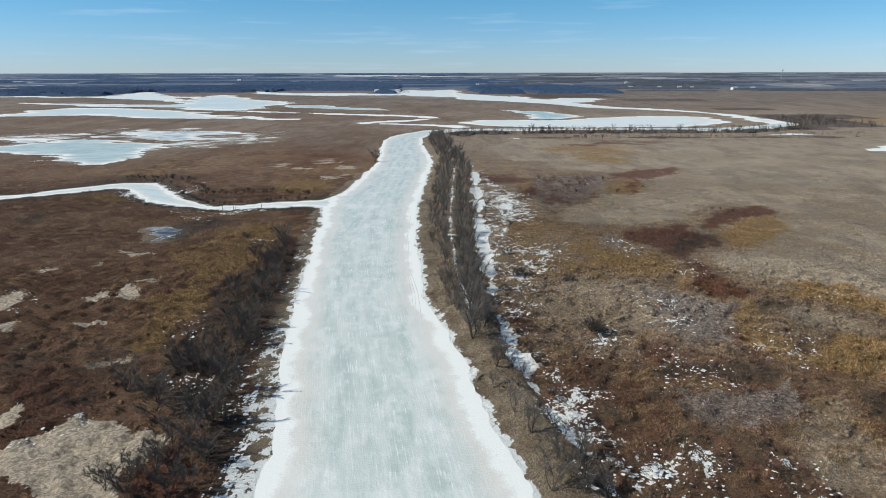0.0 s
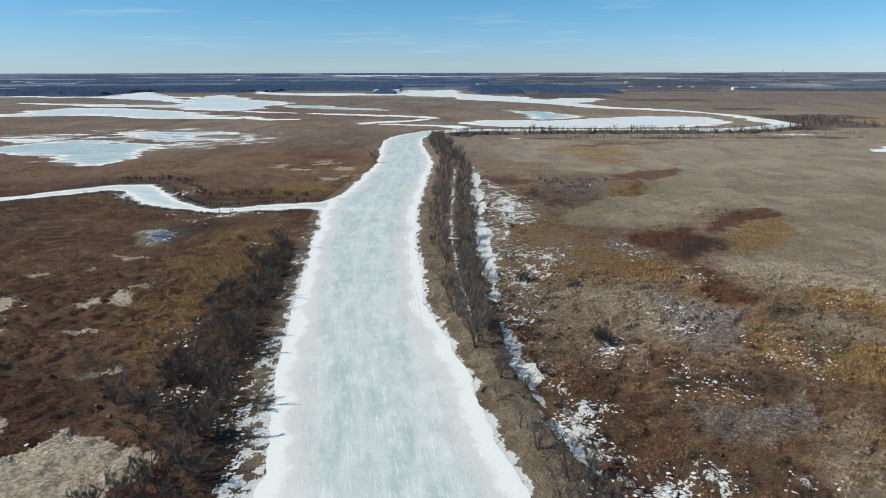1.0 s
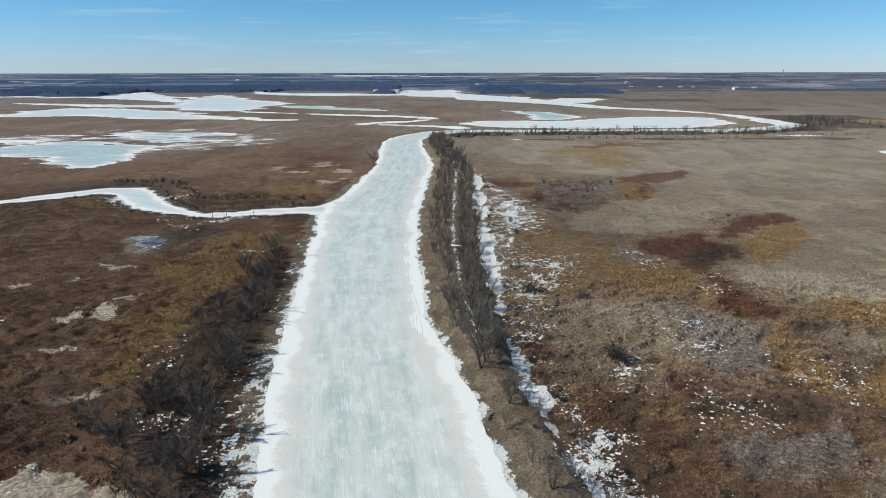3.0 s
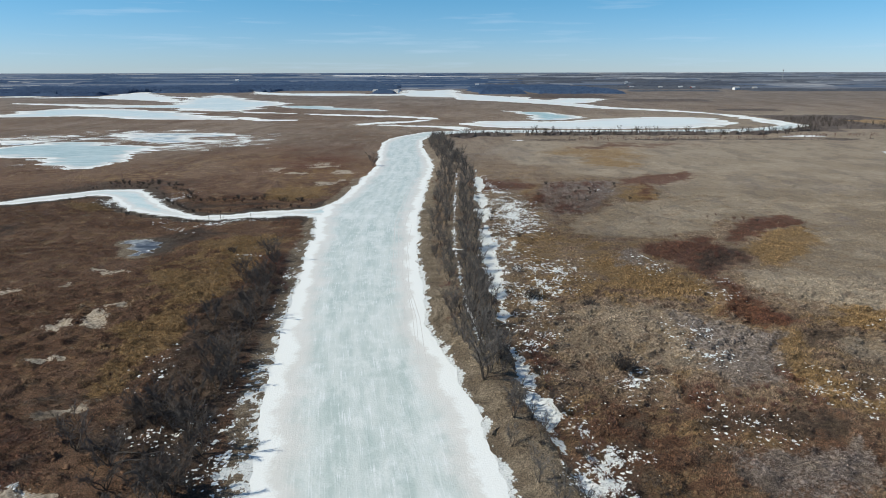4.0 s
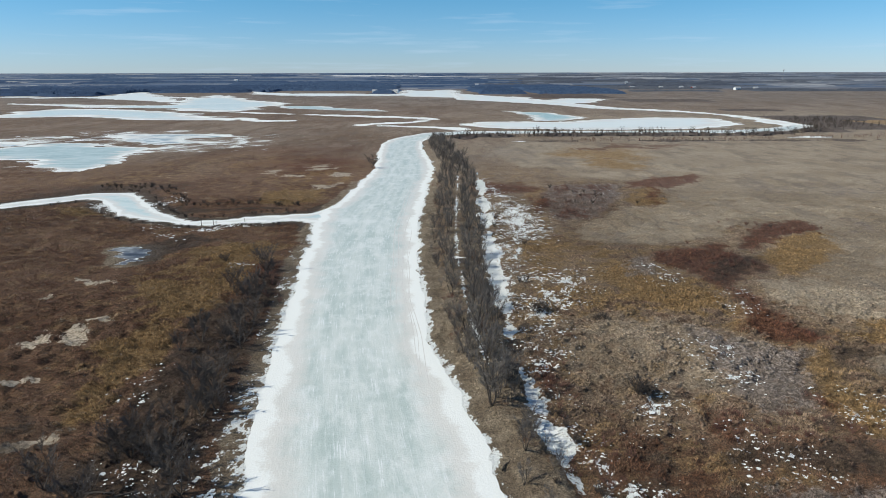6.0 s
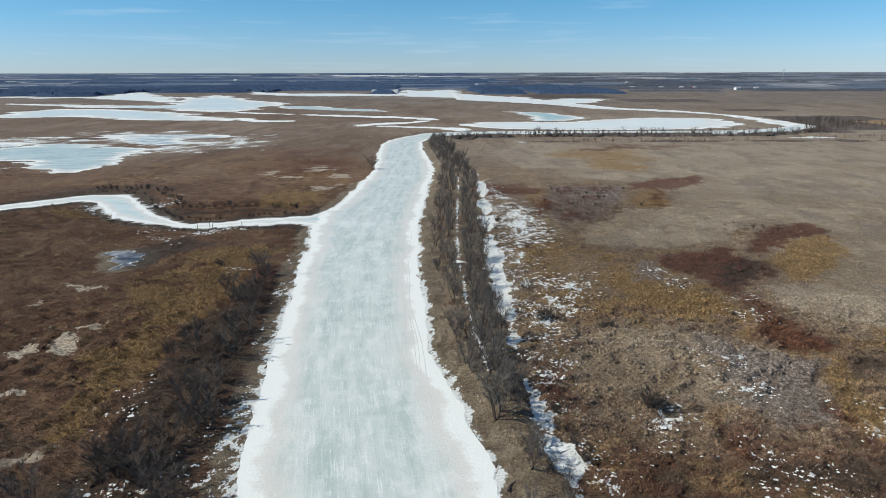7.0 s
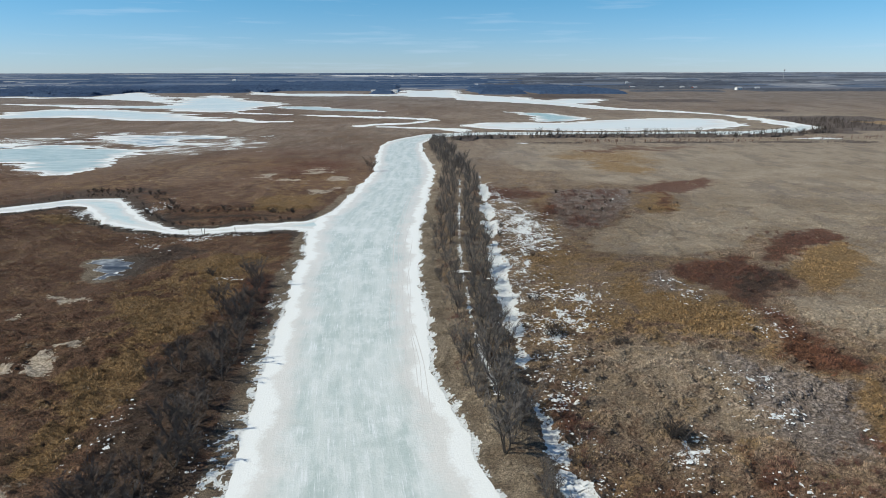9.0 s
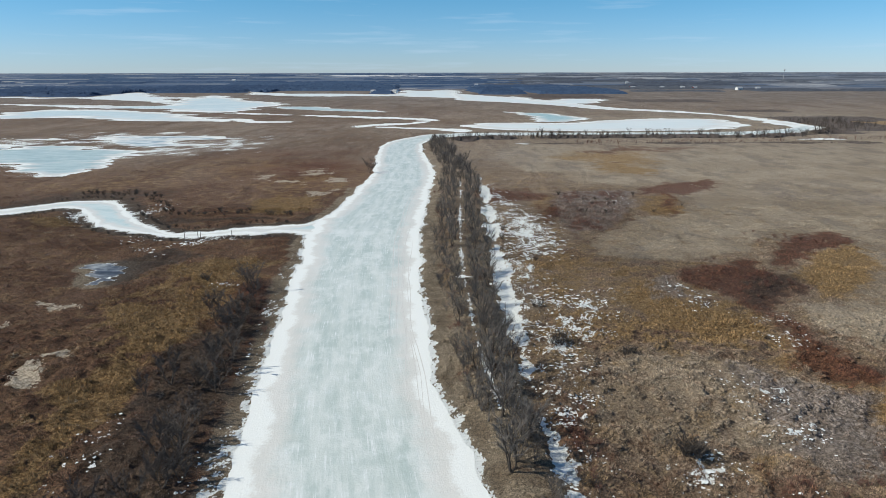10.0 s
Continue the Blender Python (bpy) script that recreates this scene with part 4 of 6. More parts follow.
def height(x, y, s=None):
    """The lie of the land above the ice."""
    x, y = np.asarray(x, float), np.asarray(y, float)
    s = shore(x, y) if s is None else s
    close = 1 - smooth(300, 480, np.maximum(np.abs(y), np.abs(x)))
    z = -0.32 + (0.27 + 0.042 * smooth(228, 215, np.abs(y))) * close + close * smooth(0.2, 2.4 + 5.0 * smooth(-10, -16, x), s) * (0.02 + 0.98 * hummocks(x, y) * (1 - 0.85 * smooth(-10, -16, x) * (1 - smooth(5, 10, s))) * (0.35 + 0.65 * smooth(3, 9, near_line(x, y, DIKE_LINE, 12))) + 0.3 * (fractal(x, y, 16, 23, 3) - 0.5))
    z += smooth(0.8, 5, s) * 1.1 * (1 - smooth(1.5, 6.5, near_line(x, y, DIKE_LINE, 12)))
    z -= 0.35 * close * smooth(0.8, 3, s) * (1 - smooth(0.6, 2.2, near_line(x, y, DITCH_LINE, 6)))
    far = np.maximum(np.abs(y), np.abs(x) * 0.9)
    z += 38.0 * smooth(1900, 5300, far) / smooth(1900, 5300, np.float64(4950.0))
    return z + 2.5 * smooth(2300, 3000, far) * (fractal(x, y, 700, 31, 3) - 0.5)


def blend(x, y, spots):
    m = np.zeros(x.shape)
    # ragged borders: the place is shifted by lumps of several sizes
    wide = 0.35 + 0.65 * smooth(60, 300, y)
    dx = wide * (34 * (fractal(x, y, 30, 81, 3) - 0.5) + 7 * (fractal(x, y, 6, 82, 3) - 0.5))
    dy = wide * (44 * (fractal(x, y, 30, 83, 3) - 0.5) + 9 * (fractal(x, y, 6, 84, 3) - 0.5))
    x, y = x + dx, y + dy
    for cx, cy, rx, ry, strength in spots:
        r = np.hypot((x - cx) / (rx * 1.1), (y - cy) / (ry * 1.1))
        m = np.maximum(m, strength * np.clip((1.75 - r) / 1.35, 0, 1))
    return m


def zoned(x, y, kinds):
    """How strongly each kind of zone holds at a place, with frayed borders."""
    grow = 0.6 + np.abs(y) / 300
    u = x + grow * (2.4 * (fractal(x, y, 9, 81, 3) - 0.5) + 2.4 * (fractal(x, y, 3, 82, 2) - 0.5))
    v = y + grow * (3.4 * (fractal(x, y, 9, 83, 3) - 0.5) + 3.2 * (fractal(x, y, 3, 84, 2) - 0.5))
    out = []
    for kind in kinds:
        m = np.zeros(x.shape)
        for strength, outline in ZONES[kind]:
            lo, hi = outline.min(0) - 12, outline.max(0) + 12
            near = (u > lo[0]) & (u < hi[0]) & (v > lo[1]) & (v < hi[1])
            d = inside_by(u[near], v[near], outline)
            m[near] = np.maximum(m[near], strength * smooth(-1, 1, d / ((4.0 if kind == "snowy" else 0.8 if kind == "pale" else 1.8) * (1 + 0.008 * np.abs(v[near])))))
        out.append(m)
    return out


def plants(x, y, s):
    """What grows where: three sets of masks for the marsh colours."""
    east = x > np.interp(y, LEFT_BANK[:29, 1], LEFT_BANK[:29, 0]) + 8
    ditch = near_line(x, y, DITCH_LINE, 14)
    frayed = ditch + 4.2 * (fractal(x, y, 3.5, 35, 3) - 0.5) + 5.0 * (fractal(x, y, 13.0, 38, 2) - 0.5)
    trail = near_line(x, y, TRAIL_LINE, 6) + 1.4 * (fractal(x, y, 4.0, 36, 3) - 0.5)
    border = x + 46 * (fractal(x, y, 45, 39, 3) - 0.5) + smooth(260, 340, y) * 40
    z_ochre, z_russet, z_pale, z_dark, z_grey, z_reed, z_snow = zoned(x, y, ("ochre", "russet", "pale", "dark", "grey", "reedy", "snowy"))
    reed = np.where(east, 0.56 + 0.32 * smooth(85, 120, border), 0.0)
    reed = reed + smooth(400, 600, y) * (0.8 * smooth(-150, 250, x) - reed)
    reed = reed - east * (1 - smooth(92, 116, y)) * (1 - smooth(66, 82, x)) * 0.34
    reed = reed * (1 - 0.75 * smooth(620, 1050, y))
    reed = np.maximum(np.maximum(reed, 0.9 * blend(x, y, REEDY)), z_reed)
    snowy = np.maximum(blend(x, y, SNOWY), z_snow)
    snowy = np.maximum(snowy, (1.4 + 0.2 * smooth(150, 220, y)) * (1 - smooth(-0.2 + 0.9 * smooth(140, 200, y), 0.9 + 1.4 * smooth(140, 200, y), frayed)))
    snowy = np.maximum(snowy, 1.1 * (1 - smooth(0.1, 0.7, trail)))
    pools = np.minimum(np.minimum(np.hypot(x + 90, y - 198), np.hypot(x - 69, y - 118)), np.hypot(x - 73, y - 130))
    snowy = np.maximum(snowy, 1.25 * (1 - 0.35 * smooth(320, 360, y)) * (1 - smooth(0.2, 2.4, s + 1.8 * (fractal(x, y, 2.5, 40, 2) - 0.5))) * (y < 650) * (pools > 14))
    fringe = ~east & (y > 55) & (y < 215) & (pools > 14)
    snowy = np.maximum(snowy, fringe * (0.72 + 0.28 * smooth(130, 105, y)) * (1 - smooth(1.5 + 1.5 * smooth(120, 95, y), 5.5 + 3.5 * smooth(120, 95, y), s + 3.0 * (fractal(x, y, 5.0, 37, 3) - 0.5))))
    # old snow lies in frayed scraps, larger far off
    scraps = fractal(x, y * 0.8, 1.1, 45, 2)
    scraps = scraps + smooth(170, 320, y) * (fractal(x * 0.6, y, 4.0, 47, 4) - scraps)
    lies = 0.75 * (scraps - 0.5) + 0.45 * (fractal(x, y, 6.0, 46, 2) - 0.5) + 0.5 * snowy - 0.5
    snow = np.clip(0.5 + 2.0 * lies, 0, 1) * smooth(0.05, 0.3, snowy)
    berm = (1 - smooth(3.5, 6.5, s)) * (y < 600)
    berm = np.maximum(berm, 0.9 * (ditch < 13) * (x < np.interp(y, DITCH_LINE[:, 1], DITCH_LINE[:, 0]) - 1.2) * (1 - 0.45 * smooth(120, 150, y)) * (y < 530))
    dike = np.where(east, berm, 0.9 * (1 - smooth(2.5, 6.0, s)) * (y < 320))
    far = smooth(215, 500, np.maximum(y, np.abs(x)))
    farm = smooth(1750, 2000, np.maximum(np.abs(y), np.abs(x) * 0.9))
    # a patchwork of sedges between the dike and the reeds
    mixed = east * (s > 6) * (1 - smooth(0.55, 0.85, reed)) * (1 - smooth(330, 400, y))
    near = east * (s > 6) * (1 - smooth(95, 125, y))
    creekside = ~east & (y > 225) & (y < 310) & (x < -48) & (s > 0.5) & (s < 3.0 + 5.0 * lumps(x, y, 9.0, 49))
    a = np.stack([np.maximum(np.maximum(blend(x, y, OCHRE), z_ochre), 0.3 * mixed), np.maximum(blend(x, y, RUSSET), z_russet),
                  np.maximum(blend(x, y, PALE), z_pale), np.maximum(np.maximum(blend(x, y, DARK), z_dark), np.maximum(np.maximum(0.1 * mixed, 0.15 * near), 0.95 * creekside))], -1)
    b = np.stack([np.maximum(blend(x, y, GREY), z_grey), snow, reed, snowy], -1)
    c = np.stack([dike, far * 0.85, farm, s], -1)
    return a, b, c


def spaced(fine_from, fine_to, gap, growth, start, end, back=None):
    """Grid lines that are close in the middle and grow apart outwards."""
    mid = list(np.arange(fine_from, fine_to, gap))
    low, high, g = [fine_from], [mid[-1]], gap
    while high[-1] < end:
        g *= growth
        high.append(high[-1] + g)
    g = gap
    while low[-1] > start:
        g *= back or growth
        low.append(low[-1] - g)
    high[-1], low[-1] = end, start
    return np.array(low[:0:-1] + mid + high[1:])


GX = spaced(-80, 85, 0.54, 1.036, -5000, 5000)
GY = spaced(60, 150, 0.54, 1.022, -1500, 4960, 1.07)
gx, gy = (v.ravel() for v in np.meshgrid(GX, GY))
g_shore = shore(gx, gy)
gi = np.arange(len(gx)).reshape(len(GY), len(GX))
g_faces = np.stack([gi[:-1, :-1], gi[:-1, 1:], gi[1:, 1:], gi[1:, :-1]], -1).reshape(-1, 4)
ground_mesh = fill(bpy.data.meshes.new("ground"), np.stack([gx, gy, height(gx, gy, g_shore)], -1), g_faces, True)
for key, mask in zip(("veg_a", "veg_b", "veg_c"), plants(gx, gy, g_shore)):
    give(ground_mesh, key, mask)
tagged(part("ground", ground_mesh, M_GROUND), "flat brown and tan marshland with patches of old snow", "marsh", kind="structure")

# ---- trees and shrubs ----
rng = np.random.default_rng(11)


def spike(base, tip, r, sides=3):
    """A thin tapering twig that ends in a point."""
    axis = tip - base
    axis = axis / (np.linalg.norm(axis) + 1e-9)
    side = np.cross(axis, (0.3, 0.9, 0.1) if abs(axis[2]) > 0.5 else (0, 0, 1.0))
    side /= np.linalg.norm(side)
    up = np.cross(axis, side)
    ring = [base + r * (math.cos(a) * side + math.sin(a) * up) for a in np.arange(sides) * 2 * math.pi / sides]
    return ring + [tip], [(k, (k + 1) % sides, sides) for k in range(sides)]


def limb(points, r0, r1, sides=4):
    """A tapering limb along a row of points."""
    verts, faces = [], []
    for k, p in enumerate(points):
        axis = points[min(k + 1, len(points) - 1)] - points[max(k - 1, 0)]
        axis = axis / (np.linalg.norm(axis) + 1e-9)
        side = np.cross(axis, (0.95, 0.2, 0.1))
        side /= np.linalg.norm(side)
        up = np.cross(axis, side)
        r = r0 + (r1 - r0) * k / (len(points) - 1)
        verts += [p + r * (math.cos(a) * side + math.sin(a) * up) for a in np.arange(sides) * 2 * math.pi / sides]
    for k in range(len(points) - 1):
        for j in range(sides):
            a, b = k * sides + j, k * sides + (j + 1) % sides
            faces += [(a, b, b + sides), (a, b + sides, a + sides)]
    return verts, faces


class Pile:
    def __init__(self):
        self.v, self.f = [], []

    def add(self, made):
        n = len(self.v)
        self.v += made[0]
        self.f += [tuple(i + n for i in f) for f in made[1]]

    def mesh(self, name):
        return fill(bpy.data.meshes.new(name), np.array(self.v), np.array(self.f))


def branching(r, tall, spread, stems, boughs, twigs, thick, twig_r, low=0.3):
    """Leafless wood: stems that lean apart, boughs on them and twigs on the boughs."""
    wood, fine = Pile(), Pile()
    for s in range(stems):
        a = 2 * math.pi * (s + r.uniform(-0.3, 0.3)) / stems
        lean = spread * r.uniform(0.35, 1.0) * (0.25 if stems == 1 else 1)
        top = tall * r.uniform(0.72, 1.0)
        out = np.array([math.cos(a), math.sin(a), 0])
        bend = r.normal(0, 0.12 * spread, 3) * (1, 1, 0)
        parts_of = 5 if stems < 8 else 3
        t = np.linspace(0, 1, parts_of + 1)
        line = [out * (0.12 * thick * 8 + lean * k ** 1.3) + np.array([0, 0, top * k]) + bend * math.sin(k * 5) for k in t]
        wood.add(limb(line, thick * r.uniform(0.7, 1.0), thick * 0.22))
        for b in range(boughs):
            k = low + (1 - low) * (b + r.uniform(0, 1)) / boughs
            i = min(int(k * parts_of), parts_of - 1)
            base = line[i] + (line[i + 1] - line[i]) * (k * parts_of - i)
            turn = a + r.normal(0, 1.25)
            far = tall * r.uniform(0.16, 0.34) * (1.15 - 0.6 * k)
            way = np.array([math.cos(turn), math.sin(turn), r.uniform(0.5, 1.5)])
            way *= far / np.linalg.norm(way)
            mid = base + way * 0.5 + r.normal(0, 0.05 * far, 3)
            end = base + way + np.array([0, 0, 0.15 * far])
            if stems < 8:
                wood.add(limb([base, mid, end], thick * 0.3, thick * 0.1, 3))
            else:
                wood.add(spike(base, end, thick * 0.4))
            for w in range(twigs):
                q = r.uniform(0.15, 1.0)
                p = base + (mid - base) * q * 2 if q < 0.5 else mid + (end - mid) * (q - 0.5) * 2
                d = way / far + r.normal(0, 0.55, 3) + np.array([0, 0, 0.35])
                d *= tall * r.uniform(0.08, 0.2) / np.linalg.norm(d)
                fine.add(spike(p, p + d, twig_r * r.uniform(0.7, 1.2)))
    return wood, fine


def bare_tree(name, seed, tall, spread, stems, boughs, twigs, thick, twig_r, bark_mat, twig_mat, label, category, group, low=0.3):
    r = np.random.default_rng(seed)
    wood, fine = branching(r, tall, spread, stems, boughs, twigs, thick, twig_r, low)
    root = tagged(new(name), label, category, group)
    part("trunk", wood.mesh("trunk"), bark_mat, root)
    part("crown", fine.mesh("crown"), twig_mat, root)
    return root


def stand(kinds, spots):
    """Sets out copies of some plants; a spot is x, y and the plant's size."""
    spots = np.array(spots)
    ground = height(spots[:, 0], spots[:, 1])
    used = set()
    for k, ((x, y, size), z) in enumerate(zip(spots, ground)):
        kind = kinds[int(rng.integers(len(kinds)))]
        m = Matrix.Translation((x, y, z - 0.06)) @ Matrix.Rotation(rng.uniform(0, 6.28), 4, "Z") @ Matrix.Diagonal((size, size, size * rng.uniform(0.9, 1.1), 1))
        if kind in used:
            copy_thing(kind, m)
        else:
            used.add(kind)
            kind.matrix_basis = m
    for kind in kinds:
        if kind not in used:
            for o in (*kind.children_recursive, kind):
                bpy.data.objects.remove(o)


DIKE_TREES = [bare_tree("bare_tree", 100 + k, 6.6, 2.3, 3 + k % 3, 9, 10, 0.12, 0.034, M_BARK, M_TWIG,
                        "leafless grey multi-stemmed tree on the river dike", "tree", "trees along the dike") for k in range(6)]
BANK_TREES = [bare_tree("bank_tree", 140 + k, 6.0, 2.9, 5, 9, 14, 0.1, 0.03, M_BARK, M_DARKTWIG,
                        "dark leafless tree in the brushy river bank", "tree", "trees on the marsh bank") for k in range(4)]
WILLOWS = [bare_tree("willow_shrub", 160 + k, 2.4, 1.6, 11, 6, 7, 0.045, 0.03, M_BARK, M_WILLOWTWIG,
                     "round leafless dark grey willow shrub in the marsh", "shrub", "willow shrubs", 0.15) for k in range(4)]
RED_SHRUBS = [bare_tree("dogwood_shrub", 180 + k, 1.6, 1.1, 9, 4, 5, 0.03, 0.025, M_REDTWIG, M_REDTWIG,
                        "low reddish-brown leafless dogwood shrub", "shrub", "dogwood shrubs", 0.15) for k in range(3)]

# two ragged rows on the dike, thick beyond the first bend and thin before it
spots = [(5.6, 111.3, 1.3), (6.6, 113.0, 1.05), (8.2, 92.5, 0.55), (10.6, 84.0, 0.6), (12.4, 78.5, 0.55), (16.3, 81.0, 0.55), (14.9, 72.5, 0.6), (18.6, 74.0, 0.6),
         (9.2, 99.0, 0.7), (12.4, 95.0, 0.62), (10.0, 106.0, 0.68), (16.0, 68.0, 0.6), (13.4, 66.5, 0.8), (19.8, 66.0, 0.6)]
for k in range(26):
    y = rng.uniform(64, 112)
    right = np.interp(y, DITCH_LINE[:, 1], DITCH_LINE[:, 0]) - 0.9
    spots.append((right - 4.2 * rng.uniform(0, 1) ** 1.5, y, rng.uniform(0.32, 0.6)))
RB = curve_through(RIVER_RIGHT[5:29], lambda x, y: 2.0)
while len(spots) < 400:
    y = 112 + 420 * rng.uniform(0, 1) ** 1.25
    left = np.interp(y, RB[:, 1], RB[:, 0]) + 4.5
    right = np.interp(y, DITCH_LINE[:, 1], DITCH_LINE[:, 0]) - 2.0
    if y > 360:
        right = min(right, left + 13 - (y - 360) * 0.02)
    x = rng.uniform(left, max(right, left + 5))
    mid = np.interp(y, TRAIL_LINE[:, 1], TRAIL_LINE[:, 0]) if y < 420 else x + 9
    if 150 < y < 330 and abs(x - mid) < 1.5:
        continue
    if min(math.hypot(x - q[0], y - q[1]) for q in spots) < 1.5:
        continue
    spots.append((x, y, rng.uniform(0.55, 1.0) * (0.75 if x < left + 2 else 1)))
stand(DIKE_TREES, spots)

# brushy belt along the left bank
spots = [(-51.5, 93.0, 1.0), (-36.3, 94.5, 1.0), (-34.0, 82.5, 1.0), (-45.0, 176.0, 0.8), (-43.6, 160.0, 0.8), (-40.5, 126.0, 0.8), (-39.0, 118.0, 0.9), (-39.0, 363.0, 1.25)]
while len(spots) < 78:
    y = 64 + 125 * rng.uniform(0, 1) ** 1.3
    bank = np.interp(y, LEFT_BANK[:18, 1], LEFT_BANK[:18, 0])
    x = bank - (7.2 if y < 105 else 6.0) - abs(rng.normal(0, 1)) * (7.5 if y < 105 else 4.0)
    if min(math.hypot(x - q[0], y - q[1]) for q in spots) < 1.6 or x < bank - 20:
        continue
    spots.append((x, y, rng.uniform(0.55, 1.05)))
stand(BANK_TREES, spots)

spots = [(30.0, 115.3, 1.1), (29.0, 115.0, 1.0), (30.5, 114.4, 0.95), (29.6, 116.2, 0.95), (30.2, 146.6, 0.75), (19.4, 151.0, 0.9), (31.2, 115.5, 0.9), (18.6, 151.8, 1.0), (20.2, 152.6, 1.0), (17.6, 151.0, 0.9), (30.8, 147.5, 0.8), (31.6, 147.0, 0.7), (17.0, 171.0, 0.9), (18.6, 171.5, 0.9),
         (15.5, 228.0, 0.9), (17.0, 240.0, 0.8), (-60.5, 190.0, 0.8), (-61.8, 190.8, 0.7), (22.5, 205.0, 0.6), (106.5, 227.5, 0.7)]
for k in range(30):
    y = rng.uniform(66, 130)
    spots.append((np.interp(y, DITCH_LINE[:, 1], DITCH_LINE[:, 0]) + rng.choice([-1, 1]) * rng.uniform(1.6, 3.4), y, rng.uniform(0.4, 0.8)))
for k in range(14):
    spots.append((60 + 12 * rng.normal(), 283 + 14 * rng.normal(), rng.uniform(0.45, 0.75)))
for k in range(80):
    u = rng.uniform(0, 1)
    spots.append((-155 + 100 * u, np.interp(-155 + 100 * u, [-155, -125, -100, -55], [303, 300, 262, 262]) + rng.uniform(0, 9), rng.uniform(0.4, 0.8)))
for k in range(110):
    x = rng.uniform(-165, -50)
    far_bank = np.interp(x, [q[0] for q in CREEK_FAR[::-1]], [q[1] for q in CREEK_FAR[::-1]])
    near_bank = np.interp(x, [q[0] for q in CREEK_NEAR[::-1]], [q[1] for q in CREEK_NEAR[::-1]])
    spots.append((x, far_bank + rng.uniform(2, 6) if k % 3 else near_bank - rng.uniform(1.5, 4), rng.uniform(0.25, 0.5)))
spots = [q for q, s in zip(spots, shore(np.array([p[0] for p in spots]), np.array([p[1] for p in spots]))) if s > 0.8]
stand(WILLOWS, spots)

spots = []
for cx, cy, rx, ry, n in ((19, 97, 3, 8, 18), (17, 118, 2.5, 8, 20), (21, 81, 3, 6, 12), (47, 106, 9, 3, 34), (38, 72, 8, 4, 24), (72, 190, 10, 9, 40), (-4, 290, 1.5, 25, 12), (1, 150, 1.5, 14, 10), (106, 225, 9, 8, 20), (-45, 170, 4, 15, 30)):
    for k in range(n):
        spots.append((cx + rx * rng.normal() * 0.7, cy + ry * rng.normal() * 0.7, rng.uniform(0.6, 1.1)))
spots = [q for q, s in zip(spots, shore(np.array([p[0] for p in spots]), np.array([p[1] for p in spots]))) if s > 0.8]
stand(RED_SHRUBS, spots)


